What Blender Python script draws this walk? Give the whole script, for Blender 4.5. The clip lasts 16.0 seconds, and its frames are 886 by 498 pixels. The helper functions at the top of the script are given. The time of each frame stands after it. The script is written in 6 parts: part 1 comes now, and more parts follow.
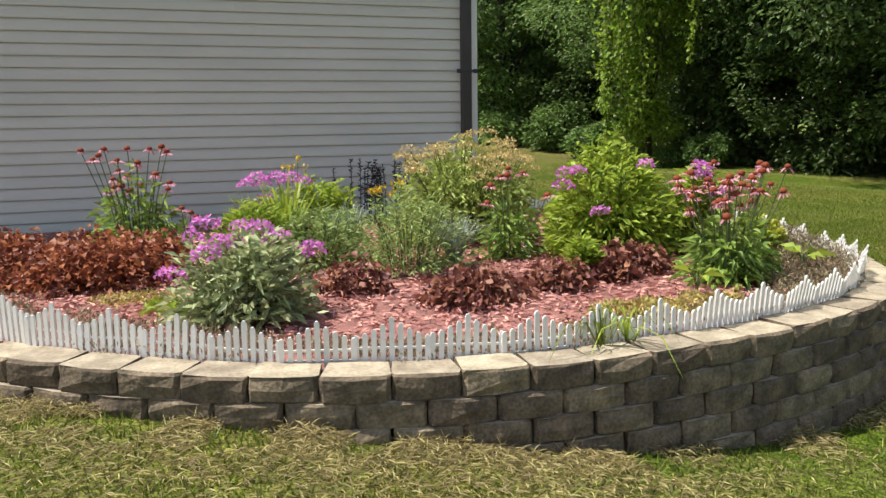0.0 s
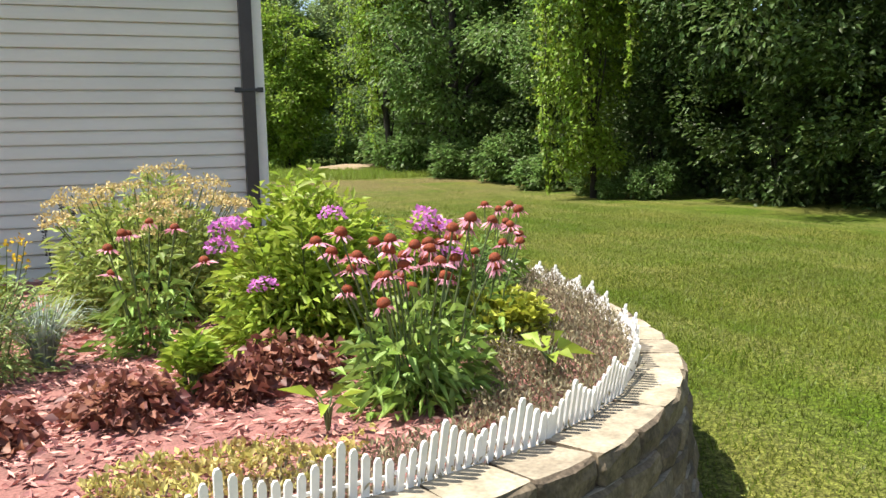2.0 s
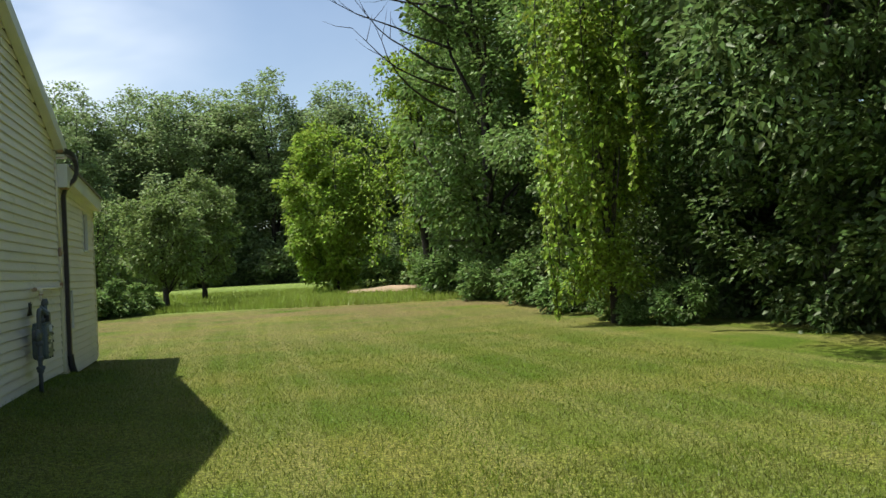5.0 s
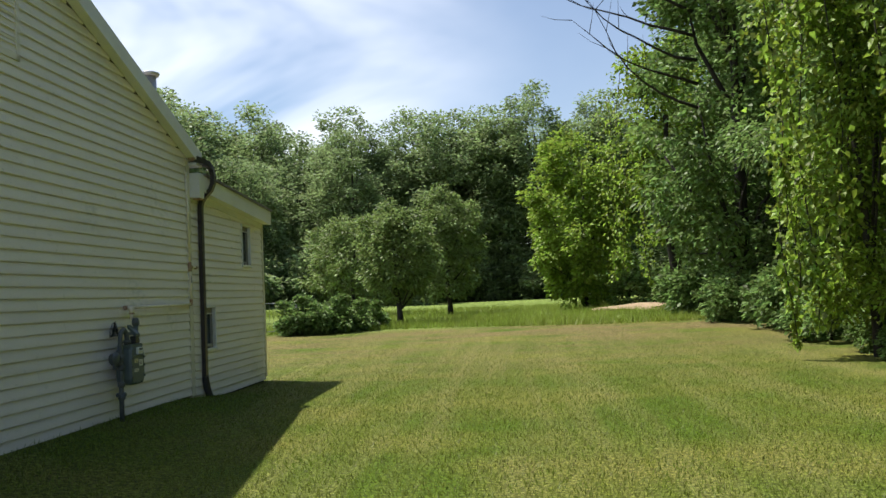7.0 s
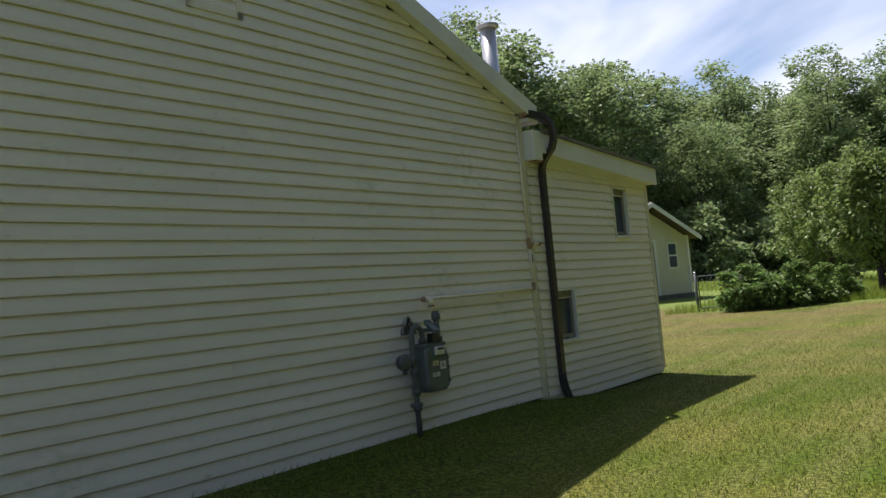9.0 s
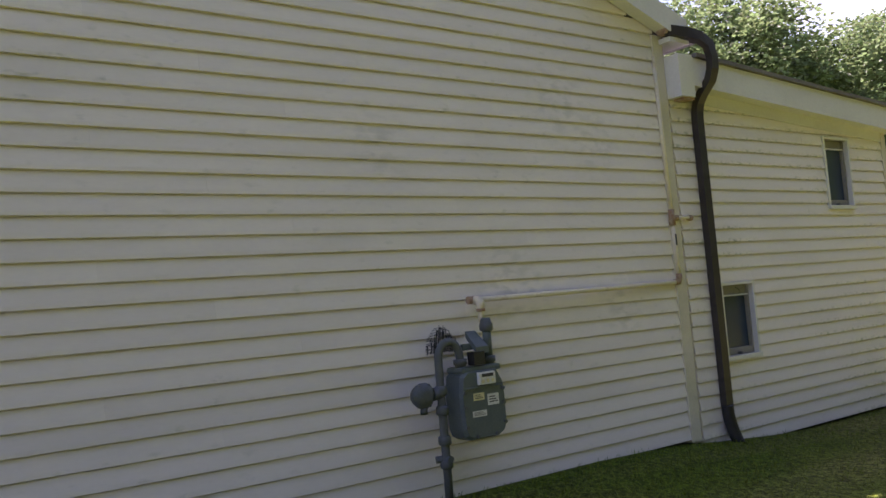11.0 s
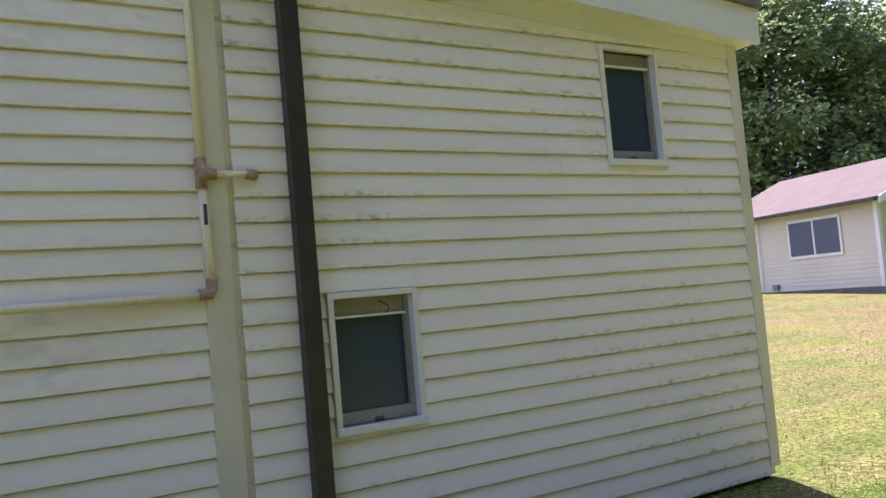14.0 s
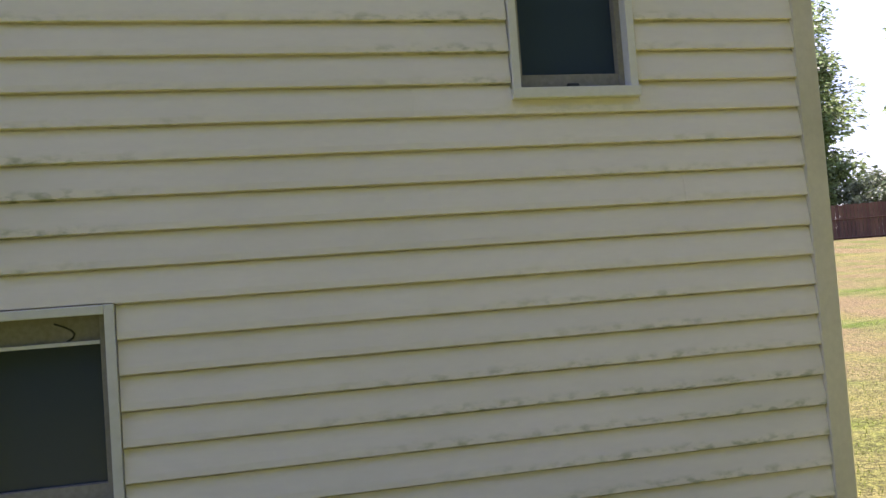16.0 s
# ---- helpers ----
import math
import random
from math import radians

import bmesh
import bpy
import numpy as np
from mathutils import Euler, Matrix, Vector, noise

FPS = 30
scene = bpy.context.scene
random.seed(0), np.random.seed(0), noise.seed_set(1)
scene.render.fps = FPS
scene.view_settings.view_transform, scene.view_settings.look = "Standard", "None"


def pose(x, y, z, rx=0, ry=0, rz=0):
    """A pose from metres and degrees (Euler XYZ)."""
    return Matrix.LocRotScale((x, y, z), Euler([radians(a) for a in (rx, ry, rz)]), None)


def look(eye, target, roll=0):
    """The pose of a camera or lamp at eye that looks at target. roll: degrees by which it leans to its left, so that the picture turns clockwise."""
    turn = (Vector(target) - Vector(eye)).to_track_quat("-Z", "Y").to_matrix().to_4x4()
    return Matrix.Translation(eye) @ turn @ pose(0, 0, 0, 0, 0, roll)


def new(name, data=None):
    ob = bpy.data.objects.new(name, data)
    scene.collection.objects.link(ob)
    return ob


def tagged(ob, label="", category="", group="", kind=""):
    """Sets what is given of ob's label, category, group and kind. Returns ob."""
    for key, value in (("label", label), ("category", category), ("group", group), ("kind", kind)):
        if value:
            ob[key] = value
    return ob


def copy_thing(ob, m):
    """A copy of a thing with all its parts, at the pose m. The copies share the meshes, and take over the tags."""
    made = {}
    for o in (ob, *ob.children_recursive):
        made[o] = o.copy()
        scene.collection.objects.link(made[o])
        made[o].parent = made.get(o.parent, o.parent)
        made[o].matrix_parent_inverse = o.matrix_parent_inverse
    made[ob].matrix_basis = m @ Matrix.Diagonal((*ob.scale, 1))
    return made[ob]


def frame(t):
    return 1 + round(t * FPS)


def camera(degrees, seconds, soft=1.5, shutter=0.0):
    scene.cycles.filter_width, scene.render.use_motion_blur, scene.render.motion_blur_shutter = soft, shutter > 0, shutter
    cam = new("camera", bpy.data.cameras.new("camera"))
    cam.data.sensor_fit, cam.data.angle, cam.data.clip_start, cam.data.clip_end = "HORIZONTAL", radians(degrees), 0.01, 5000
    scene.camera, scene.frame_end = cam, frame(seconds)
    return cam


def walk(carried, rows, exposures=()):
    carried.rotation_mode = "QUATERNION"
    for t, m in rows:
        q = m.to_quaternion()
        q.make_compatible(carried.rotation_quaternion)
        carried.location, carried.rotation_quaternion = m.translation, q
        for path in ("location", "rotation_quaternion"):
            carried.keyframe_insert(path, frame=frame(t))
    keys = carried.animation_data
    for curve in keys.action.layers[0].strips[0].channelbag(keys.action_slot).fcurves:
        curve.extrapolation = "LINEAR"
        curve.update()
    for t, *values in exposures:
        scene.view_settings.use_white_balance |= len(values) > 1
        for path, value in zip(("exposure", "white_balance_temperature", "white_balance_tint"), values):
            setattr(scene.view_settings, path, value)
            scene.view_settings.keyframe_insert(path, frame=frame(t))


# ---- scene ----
cam = camera(54.4, 16.0)
PATH = [
    (0, (0.156, -0.105, 1.509), (0.86, 1.741, 1.203), -0.7),
    (0.5, (0.754, 0.136, 1.489), (1.498, 1.969, 1.191), -0.8),
    (1, (1.339, 0.366, 1.489), (2.081, 2.198, 1.19), -0.9),
    (1.5, (1.916, 0.633, 1.475), (2.65, 2.472, 1.191), -1.1),
    (2, (2.484, 0.991, 1.464), (3.199, 2.844, 1.227), -1.4),
    (2.5, (3.05, 1.335, 1.444), (3.712, 3.212, 1.239), -2.3),
    (3, (3.614, 1.718, 1.457), (4.259, 3.607, 1.338), -2.5),
    (3.5, (4.229, 2.001, 1.454), (4.762, 3.929, 1.421), -2.6),
    (4, (4.854, 2.347, 1.44), (5.366, 4.281, 1.456), -2.9),
    (6.5, (7.809, 4.734, 1.485), (8.008, 6.723, 1.56), -2.7),
    (7, (8.236, 5.339, 1.414), (8.077, 7.33, 1.52), -2.6),
    (7.5, (8.57, 6.058, 1.41), (8.34, 8.042, 1.515), -2.9),
    (8, (8.753, 6.772, 1.391), (8.172, 8.682, 1.517), -3.3),
    (8.5, (8.807, 7.483, 1.391), (7.934, 9.278, 1.51), -5.8),
    (9, (8.856, 8.369, 1.408), (7.676, 9.98, 1.525), -5.4),
    (9.5, (8.727, 9.155, 1.43), (7.351, 10.6, 1.557), -7.0),
    (12, (7.888, 12.953, 1.394), (6.189, 14.001, 1.519), -2.3),
    (12.5, (7.735, 13.714, 1.398), (5.993, 14.689, 1.516), -2.4),
    (13, (7.699, 14.487, 1.411), (5.947, 15.446, 1.509), -3.0),
    (13.5, (7.585, 15.216, 1.413), (5.862, 16.228, 1.509), -3.8),
    (14, (7.387, 15.919, 1.321), (5.706, 16.995, 1.445), -5.0),
    (14.5, (7.236, 16.602, 1.335), (5.549, 17.669, 1.461), -5.5),
    (15, (7.085, 17.29, 1.346), (5.37, 18.313, 1.46), -5.4),
    (15.5, (6.905, 17.942, 1.384), (5.031, 18.63, 1.49), -4.1),
    (16, (6.628, 18.518, 1.387), (4.679, 18.954, 1.475), -4.2),
]
EXPOSURES = [(0.0, 0.48, 6650, 10), (1.5, 0.86, 6600, 9), (3.0, 1.0, 6650, 10), (3.5, 0.84, 6600, 9), (4.0, 0.60, 6500, 8), (6.5, 0.64, 6500, 11), (9.0, 0.52, 6450, 19), (9.7, 0.68, 6420, 29), (12.0, 1.74, 6300, 46), (14.5, 1.78, 5860, 42), (16.0, 1.58, 6150, 43)]
walk(cam, [(t, look(eye, target, roll)) for t, eye, target, roll in PATH], EXPOSURES)


# ---- world and sun ----
SUN_WAY = Vector((0.43, -0.20, -1.0)).normalized()
world = bpy.data.worlds.new("sky")
scene.world = world
world.use_nodes = True
wn, wl = world.node_tree.nodes, world.node_tree.links
wn.clear()
w_out, w_bg = wn.new("ShaderNodeOutputWorld"), wn.new("ShaderNodeBackground")
w_sky = wn.new("ShaderNodeTexSky")
w_sky.sky_type, w_sky.sun_disc = "NISHITA", False
w_sky.sun_elevation = math.asin(-SUN_WAY.z)
w_sky.sun_rotation = math.atan2(-SUN_WAY.x, -SUN_WAY.y)
w_sky.dust_density, w_sky.air_density = 1.0, 1.0
w_tc, w_map, w_noise = wn.new("ShaderNodeTexCoord"), wn.new("ShaderNodeMapping"), wn.new("ShaderNodeTexNoise")
w_map.inputs["Scale"].default_value = (1.6, 1.2, 3.2)
w_map.inputs["Rotation"].default_value = (0.0, 0.5, 0.3)
w_noise.inputs["Scale"].default_value, w_noise.inputs["Detail"].default_value = 1.05, 5
w_noise.inputs["Roughness"].default_value, w_noise.inputs["Distortion"].default_value = 0.55, 0.6
w_ramp, w_mix = wn.new("ShaderNodeValToRGB"), wn.new("ShaderNodeMixRGB")
w_ramp.color_ramp.elements[0].position, w_ramp.color_ramp.elements[1].position = 0.45, 0.80
w_mix.inputs["Color2"].default_value = (9.6, 10.0, 10.6, 1)
wl.new(w_tc.outputs["Generated"], w_map.inputs["Vector"])
wl.new(w_map.outputs["Vector"], w_noise.inputs["Vector"])
wl.new(w_noise.outputs["Fac"], w_ramp.inputs["Fac"])
# the veil of cloud lies in the west, the east is clear
w_sep, w_west, w_fac = wn.new("ShaderNodeSeparateXYZ"), wn.new("ShaderNodeMapRange"), wn.new("ShaderNodeMath")
w_west.interpolation_type = "SMOOTHSTEP"
w_west.inputs["From Min"].default_value, w_west.inputs["From Max"].default_value = 0.06, -0.30
w_west.inputs["To Min"].default_value, w_west.inputs["To Max"].default_value = 0.10, 1.5
w_fac.operation, w_fac.use_clamp = "MULTIPLY", True
wl.new(w_tc.outputs["Generated"], w_sep.inputs[0])
wl.new(w_sep.outputs["X"], w_west.inputs["Value"])
wl.new(w_ramp.outputs["Color"], w_fac.inputs[0])
wl.new(w_west.outputs["Result"], w_fac.inputs[1])
wl.new(w_fac.outputs[0], w_mix.inputs["Fac"])
wl.new(w_sky.outputs["Color"], w_mix.inputs["Color1"])
wl.new(w_mix.outputs["Color"], w_bg.inputs["Color"])
w_bg.inputs["Strength"].default_value = 0.095
wl.new(w_bg.outputs["Background"], w_out.inputs["Surface"])

sun_data = bpy.data.lights.new("sun", "SUN")
sun_data.energy, sun_data.angle, sun_data.color = 5.0, radians(0.53), (1.0, 0.95, 0.86)
sun = new("sun", sun_data)
sun.matrix_world = look((0, 0, 40), Vector((0, 0, 40)) + SUN_WAY)


# ---- materials ----
def mat(name, base, rough=0.7, tint=None, scale=3.0, amount=0.5, grain=60.0, grain_amount=0.15, bump=0.0, bump_scale=80.0,
        metal=0.0, translucent=0.0, island=0.0, by_object=0.0, spec=0.4, stretch=(1, 1, 1), low=0.35, high=0.7):
    """A surface with a slow stain (tint), a fine grain, relief, and variation piece by piece."""
    m = bpy.data.materials.new(name)
    m.use_nodes = True
    n, l = m.node_tree.nodes, m.node_tree.links
    b = n["Principled BSDF"]
    geo = n.new("ShaderNodeNewGeometry")
    mp = n.new("ShaderNodeMapping")
    mp.inputs["Scale"].default_value = stretch
    l.new(geo.outputs["Position"], mp.inputs["Vector"])
    big, fine = n.new("ShaderNodeTexNoise"), n.new("ShaderNodeTexNoise")
    big.inputs["Scale"].default_value, big.inputs["Detail"].default_value = scale, 4
    fine.inputs["Scale"].default_value, fine.inputs["Detail"].default_value = grain, 3
    l.new(mp.outputs["Vector"], big.inputs["Vector"])
    l.new(mp.outputs["Vector"], fine.inputs["Vector"])
    ramp = n.new("ShaderNodeMapRange")
    ramp.inputs["From Min"].default_value, ramp.inputs["From Max"].default_value = low, high
    ramp.inputs["To Max"].default_value = amount
    l.new(big.outputs["Fac"], ramp.inputs["Value"])
    mix = n.new("ShaderNodeMixRGB")
    mix.inputs["Color1"].default_value = (*base, 1)
    mix.inputs["Color2"].default_value = (*(tint or [c * 0.6 for c in base]), 1)
    l.new(ramp.outputs["Result"], mix.inputs["Fac"])
    hsv = n.new("ShaderNodeHueSaturation")
    l.new(mix.outputs["Color"], hsv.inputs["Color"])
    val = n.new("ShaderNodeMapRange")
    val.inputs["From Min"].default_value, val.inputs["From Max"].default_value = 0.25, 0.75
    val.inputs["To Min"].default_value, val.inputs["To Max"].default_value = 1 - grain_amount, 1 + grain_amount
    l.new(fine.outputs["Fac"], val.inputs["Value"])
    last = val.outputs["Result"]
    for on, source in ((island, geo.outputs["Random Per Island"]), (by_object, None)):
        if not on:
            continue
        if source is None:
            source = n.new("ShaderNodeObjectInfo").outputs["Random"]
        r = n.new("ShaderNodeMapRange")
        r.inputs["To Min"].default_value, r.inputs["To Max"].default_value = 1 - on, 1 + on
        l.new(source, r.inputs["Value"])
        mul = n.new("ShaderNodeMath")
        mul.operation = "MULTIPLY"
        l.new(last, mul.inputs[0])
        l.new(r.outputs["Result"], mul.inputs[1])
        last = mul.outputs[0]
        hue = n.new("ShaderNodeMapRange")
        hue.inputs["To Min"].default_value, hue.inputs["To Max"].default_value = 0.5 - 0.03 * on, 0.5 + 0.03 * on
        l.new(source, hue.inputs["Value"])
        l.new(hue.outputs["Result"], hsv.inputs["Hue"])
    l.new(last, hsv.inputs["Value"])
    l.new(hsv.outputs["Color"], b.inputs["Base Color"])
    b.inputs["Roughness"].default_value, b.inputs["Metallic"].default_value = rough, metal
    b.inputs["Specular IOR Level"].default_value = spec
    if bump:
        bn, bp = n.new("ShaderNodeTexNoise"), n.new("ShaderNodeBump")
        bn.inputs["Scale"].default_value, bn.inputs["Detail"].default_value = bump_scale, 4
        l.new(mp.outputs["Vector"], bn.inputs["Vector"])
        bp.inputs["Strength"].default_value, bp.inputs["Distance"].default_value = 0.6, bump
        l.new(bn.outputs["Fac"], bp.inputs["Height"])
        l.new(bp.outputs["Normal"], b.inputs["Normal"])
    if translucent:
        tr, mx = n.new("ShaderNodeBsdfTranslucent"), n.new("ShaderNodeMixShader")
        mx.inputs["Fac"].default_value = translucent
        l.new(hsv.outputs["Color"], tr.inputs["Color"])
        l.new(b.outputs["BSDF"], mx.inputs[1])
        l.new(tr.outputs["BSDF"], mx.inputs[2])
        l.new(mx.outputs["Shader"], n["Material Output"].inputs["Surface"])
    return m


def glass(name, base, rough):
    m = bpy.data.materials.new(name)
    m.use_nodes = True
    b = m.node_tree.nodes["Principled BSDF"]
    b.inputs["Base Color"].default_value = (*base, 1)
    b.inputs["Roughness"].default_value, b.inputs["Specular IOR Level"].default_value = rough, 0.5
    return m


SIDING = mat("cream vinyl siding", (0.83, 0.765, 0.70), 0.5, (0.63, 0.59, 0.52), 1.3, 0.3, 30, 0.02, by_object=0.03, stretch=(1, 0.6, 2.2), low=0.5, high=0.8)
# same vinyl as the side wall, the front's shade put into a greyer colour
SIDING_FRONT = mat("vinyl siding greyed as shaded", (0.62, 0.60, 0.54), 0.5, (0.46, 0.46, 0.42), 1.6, 0.4, 30, 0.02, by_object=0.02, stretch=(0.5, 1, 2), low=0.45, high=0.8)
TRIM = mat("white aluminium trim", (0.72, 0.71, 0.68), 0.45, (0.55, 0.54, 0.48), 2.0, 0.4, 50, 0.04, 0.0004, 60, low=0.45)
CREAM_TRIM = mat("cream corner post", (0.66, 0.61, 0.49), 0.45, (0.45, 0.42, 0.30), 2.0, 0.5, 50, 0.05, low=0.45)
BROWN = mat("dark brown aluminium", (0.035, 0.028, 0.028), 0.35, (0.06, 0.05, 0.05), 4, 0.6, 60, 0.1)
BLACK_PLASTIC = mat("black corrugated plastic", (0.02, 0.02, 0.022), 0.4, (0.05, 0.05, 0.05), 8, 0.5)
SHINGLE = mat("grey brown shingles", (0.20, 0.185, 0.17), 0.9, (0.12, 0.105, 0.10), 6, 0.7, 90, 0.3, 0.003, 60)
RED_SHINGLE = mat("faded red shingles", (0.098, 0.072, 0.055), 0.9, (0.07, 0.05, 0.04), 1.5, 0.7, 30, 0.25, 0.004, 30)
FOUNDATION = mat("grey concrete foundation", (0.16, 0.15, 0.135), 0.9, (0.08, 0.075, 0.07), 3, 0.7, 50, 0.2, 0.004, 50)
# sun on the tops and shade on the faces are put into these colours
STONE = mat("split block face darkened as shaded", (0.215, 0.165, 0.112), 0.95, (0.075, 0.06, 0.042), 11, 0.9, 70, 0.4, 0.014, 45, by_object=0.28)
STONE_TOP = mat("block top paled as sunlit", (0.42, 0.36, 0.265), 0.9, (0.20, 0.165, 0.115), 9, 0.85, 60, 0.25, 0.006, 50, by_object=0.16)
MULCH_SOIL = mat("red brown mulch bed", (0.30, 0.135, 0.115), 0.95, (0.14, 0.07, 0.06), 9, 0.7, 90, 0.35, 0.015, 70)
CHIP = mat("red dyed wood chips", (0.60, 0.30, 0.26), 0.85, (0.42, 0.17, 0.145), 5, 0.6, 60, 0.2, island=0.4)
PICKET = mat("white plastic edging", (0.80, 0.79, 0.77), 0.4, (0.62, 0.60, 0.55), 5, 0.4, 60, 0.05, low=0.45)
PIPE = mat("cream painted pipe", (0.78, 0.70, 0.52), 0.4, (0.50, 0.36, 0.22), 9, 0.4, 60, 0.06, low=0.6)
RUST = mat("rusted pipe fitting", (0.30, 0.17, 0.10), 0.8, (0.50, 0.42, 0.30), 25, 0.7, 90, 0.2)
METER = mat("grey green painted meter casing", (0.095, 0.125, 0.125), 0.45, (0.14, 0.165, 0.155), 9, 0.5, 70, 0.1, 0.0006, 90)
METER_DARK = mat("dark grey meter pipe", (0.085, 0.10, 0.105), 0.5, (0.13, 0.13, 0.125), 12, 0.5, 70, 0.12)
LABEL = mat("white sticker", (0.7, 0.7, 0.66), 0.5, (0.5, 0.5, 0.45), 30, 0.4)
LABEL_Y = mat("pale yellow sticker", (0.72, 0.66, 0.36), 0.5, (0.55, 0.5, 0.3), 30, 0.4)
INK = mat("dark print", (0.06, 0.06, 0.06), 0.6)
PANE = glass("dark window pane", (0.03, 0.05, 0.09), 0.25)
SCREEN = mat("dark insect screen", (0.03, 0.035, 0.04), 0.7, (0.05, 0.055, 0.06), 2, 0.5)
SASH = mat("weathered beige sash", (0.30, 0.28, 0.24), 0.6, (0.2, 0.19, 0.16), 6, 0.5)
STEEL = mat("galvanised steel", (0.55, 0.56, 0.57), 0.35, (0.4, 0.41, 0.42), 12, 0.5, metal=0.55)
GREY_DOOR = mat("grey roll door", (0.22, 0.22, 0.21), 0.6, (0.16, 0.16, 0.16), 3, 0.5)
CREAM_GARAGE = mat("cream garage siding", (0.58, 0.55, 0.43), 0.6, (0.46, 0.43, 0.34), 1.0, 0.4, 20, 0.05)
BARK = mat("grey brown bark", (0.045, 0.038, 0.033), 0.95, (0.032, 0.027, 0.024), 6, 0.7, 40, 0.25, 0.02, 25, stretch=(1, 1, 0.25))
FENCE_WOOD = mat("brown fence boards", (0.16, 0.085, 0.055), 0.85, (0.10, 0.055, 0.04), 2, 0.6, 30, 0.2, by_object=0.15)
DIRT = mat("pale dirt", (0.34, 0.25, 0.16), 0.95, (0.22, 0.17, 0.10), 3, 0.6, 30, 0.2, 0.02, 20)


def leaf(name, base, tint=None, translucent=0.35, island=0.35, rough=0.5, amount=0.5, scale=0.8):
    return mat(name, base, rough, tint, scale, amount, 20, 0.12, translucent=translucent, island=island, spec=0.35)


# raised and blued: haze over the distant trees is put into this colour
LEAF_FAR = leaf("far wood foliage paled for haze", (0.225, 0.30, 0.12), (0.14, 0.205, 0.095), 0.5, 0.5, scale=0.25)
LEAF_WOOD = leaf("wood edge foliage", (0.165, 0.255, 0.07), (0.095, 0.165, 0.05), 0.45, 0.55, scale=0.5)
# wood foliage again, with the canopy's shade put into the colour
LEAF_SHADED = leaf("wood foliage darkened as shaded", (0.095, 0.145, 0.04), (0.055, 0.095, 0.028), 0.4, 0.55, scale=0.5)
# lighter than the shaded copy: sun on the crowns is put into it
LEAF_EDGE = leaf("sunlit wood edge foliage", (0.145, 0.215, 0.07), (0.08, 0.135, 0.045), 0.4, 0.6, scale=0.5)
LEAF_VINE = leaf("yellow green vine foliage", (0.27, 0.37, 0.045), (0.1, 0.18, 0.035), 0.5, 0.6, scale=0.7)
LEAF_BRIGHT = leaf("bright sumac foliage", (0.25, 0.35, 0.05), (0.15, 0.25, 0.04), 0.5, 0.45, scale=0.6)
LEAF_APPLE = leaf("fruit tree foliage", (0.2, 0.27, 0.085), (0.13, 0.19, 0.06), 0.4, 0.5, scale=0.8)
LEAF_PALE = leaf("pale bush foliage", (0.22, 0.27, 0.17), (0.12, 0.17, 0.08), 0.2, 0.35, scale=0.8)
LEAF_PHLOX = leaf("fresh green phlox foliage", (0.37, 0.46, 0.06), (0.21, 0.33, 0.05), 0.4, 0.3, scale=3)
LEAF_PHLOX_D = leaf("variegated phlox foliage", (0.46, 0.51, 0.27), (0.22, 0.30, 0.11), 0.3, 0.4, scale=5)
LEAF_CONE = leaf("coneflower foliage", (0.27, 0.39, 0.085), (0.16, 0.26, 0.06), 0.35, 0.35, scale=4)
LEAF_GOLD = leaf("goldenrod foliage", (0.40, 0.47, 0.125), (0.26, 0.33, 0.10), 0.35, 0.35, scale=4)
LEAF_BOX = leaf("small green shrub foliage", (0.165, 0.263, 0.065), (0.1, 0.168, 0.043), 0.3, 0.4, scale=4)
LEAF_AIRY = leaf("blue green feathery foliage", (0.32, 0.41, 0.14), (0.22, 0.31, 0.09), 0.3, 0.3, scale=4)
LEAF_HEU = leaf("bronze purple heuchera leaves", (0.20, 0.07, 0.06), (0.38, 0.18, 0.09), 0.25, 0.5, scale=6)
LEAF_HEU_O = leaf("rust orange heuchera leaves", (0.32, 0.105, 0.05), (0.19, 0.06, 0.04), 0.3, 0.45, scale=5)
LEAF_SEDUM = leaf("yellow green groundcover", (0.452, 0.434, 0.133), (0.49, 0.264, 0.113), 0.3, 0.4, scale=6)
LEAF_THYME = leaf("brown grey creeping thyme", (0.29, 0.24, 0.15), (0.19, 0.19, 0.10), 0.2, 0.45, scale=6)
LEAF_LIME = leaf("lime yellow foliage", (0.44, 0.45, 0.06), (0.32, 0.38, 0.06), 0.35, 0.3, scale=5)
LEAF_SALVIA = leaf("dark purple salvia", (0.045, 0.04, 0.05), (0.04, 0.055, 0.035), 0.2, 0.4, scale=4)
LEAF_SILVER = leaf("silver green fescue", (0.34, 0.40, 0.34), (0.26, 0.33, 0.24), 0.2, 0.25, scale=4)
GRASS_BLADE = leaf("lawn grass blades", (0.118, 0.172, 0.012), (0.235, 0.222, 0.06), 0.35, 0.5, scale=1.3, amount=0.5)
FIELD_BLADE = leaf("tall meadow grass", (0.209, 0.286, 0.041), (0.296, 0.319, 0.072), 0.4, 0.4, scale=0.5)
DRY_GRASS = leaf("dry straw grass", (0.46, 0.38, 0.19), (0.31, 0.27, 0.11), 0.3, 0.5, scale=1.5)
STEM = mat("green stems", (0.10, 0.15, 0.05), 0.6, (0.13, 0.11, 0.05), 6, 0.6)
PINK = leaf("magenta phlox petals", (0.74, 0.27, 0.68), (0.62, 0.18, 0.56), 0.35, 0.25, scale=9)
PALE_PINK = leaf("faded pink petals", (0.78, 0.30, 0.44), (0.82, 0.54, 0.58), 0.35, 0.3, scale=9)
CONE = mat("rust orange flower cone", (0.27, 0.05, 0.012), 0.8, (0.10, 0.03, 0.015), 60, 0.8, 300, 0.4, 0.004, 300)
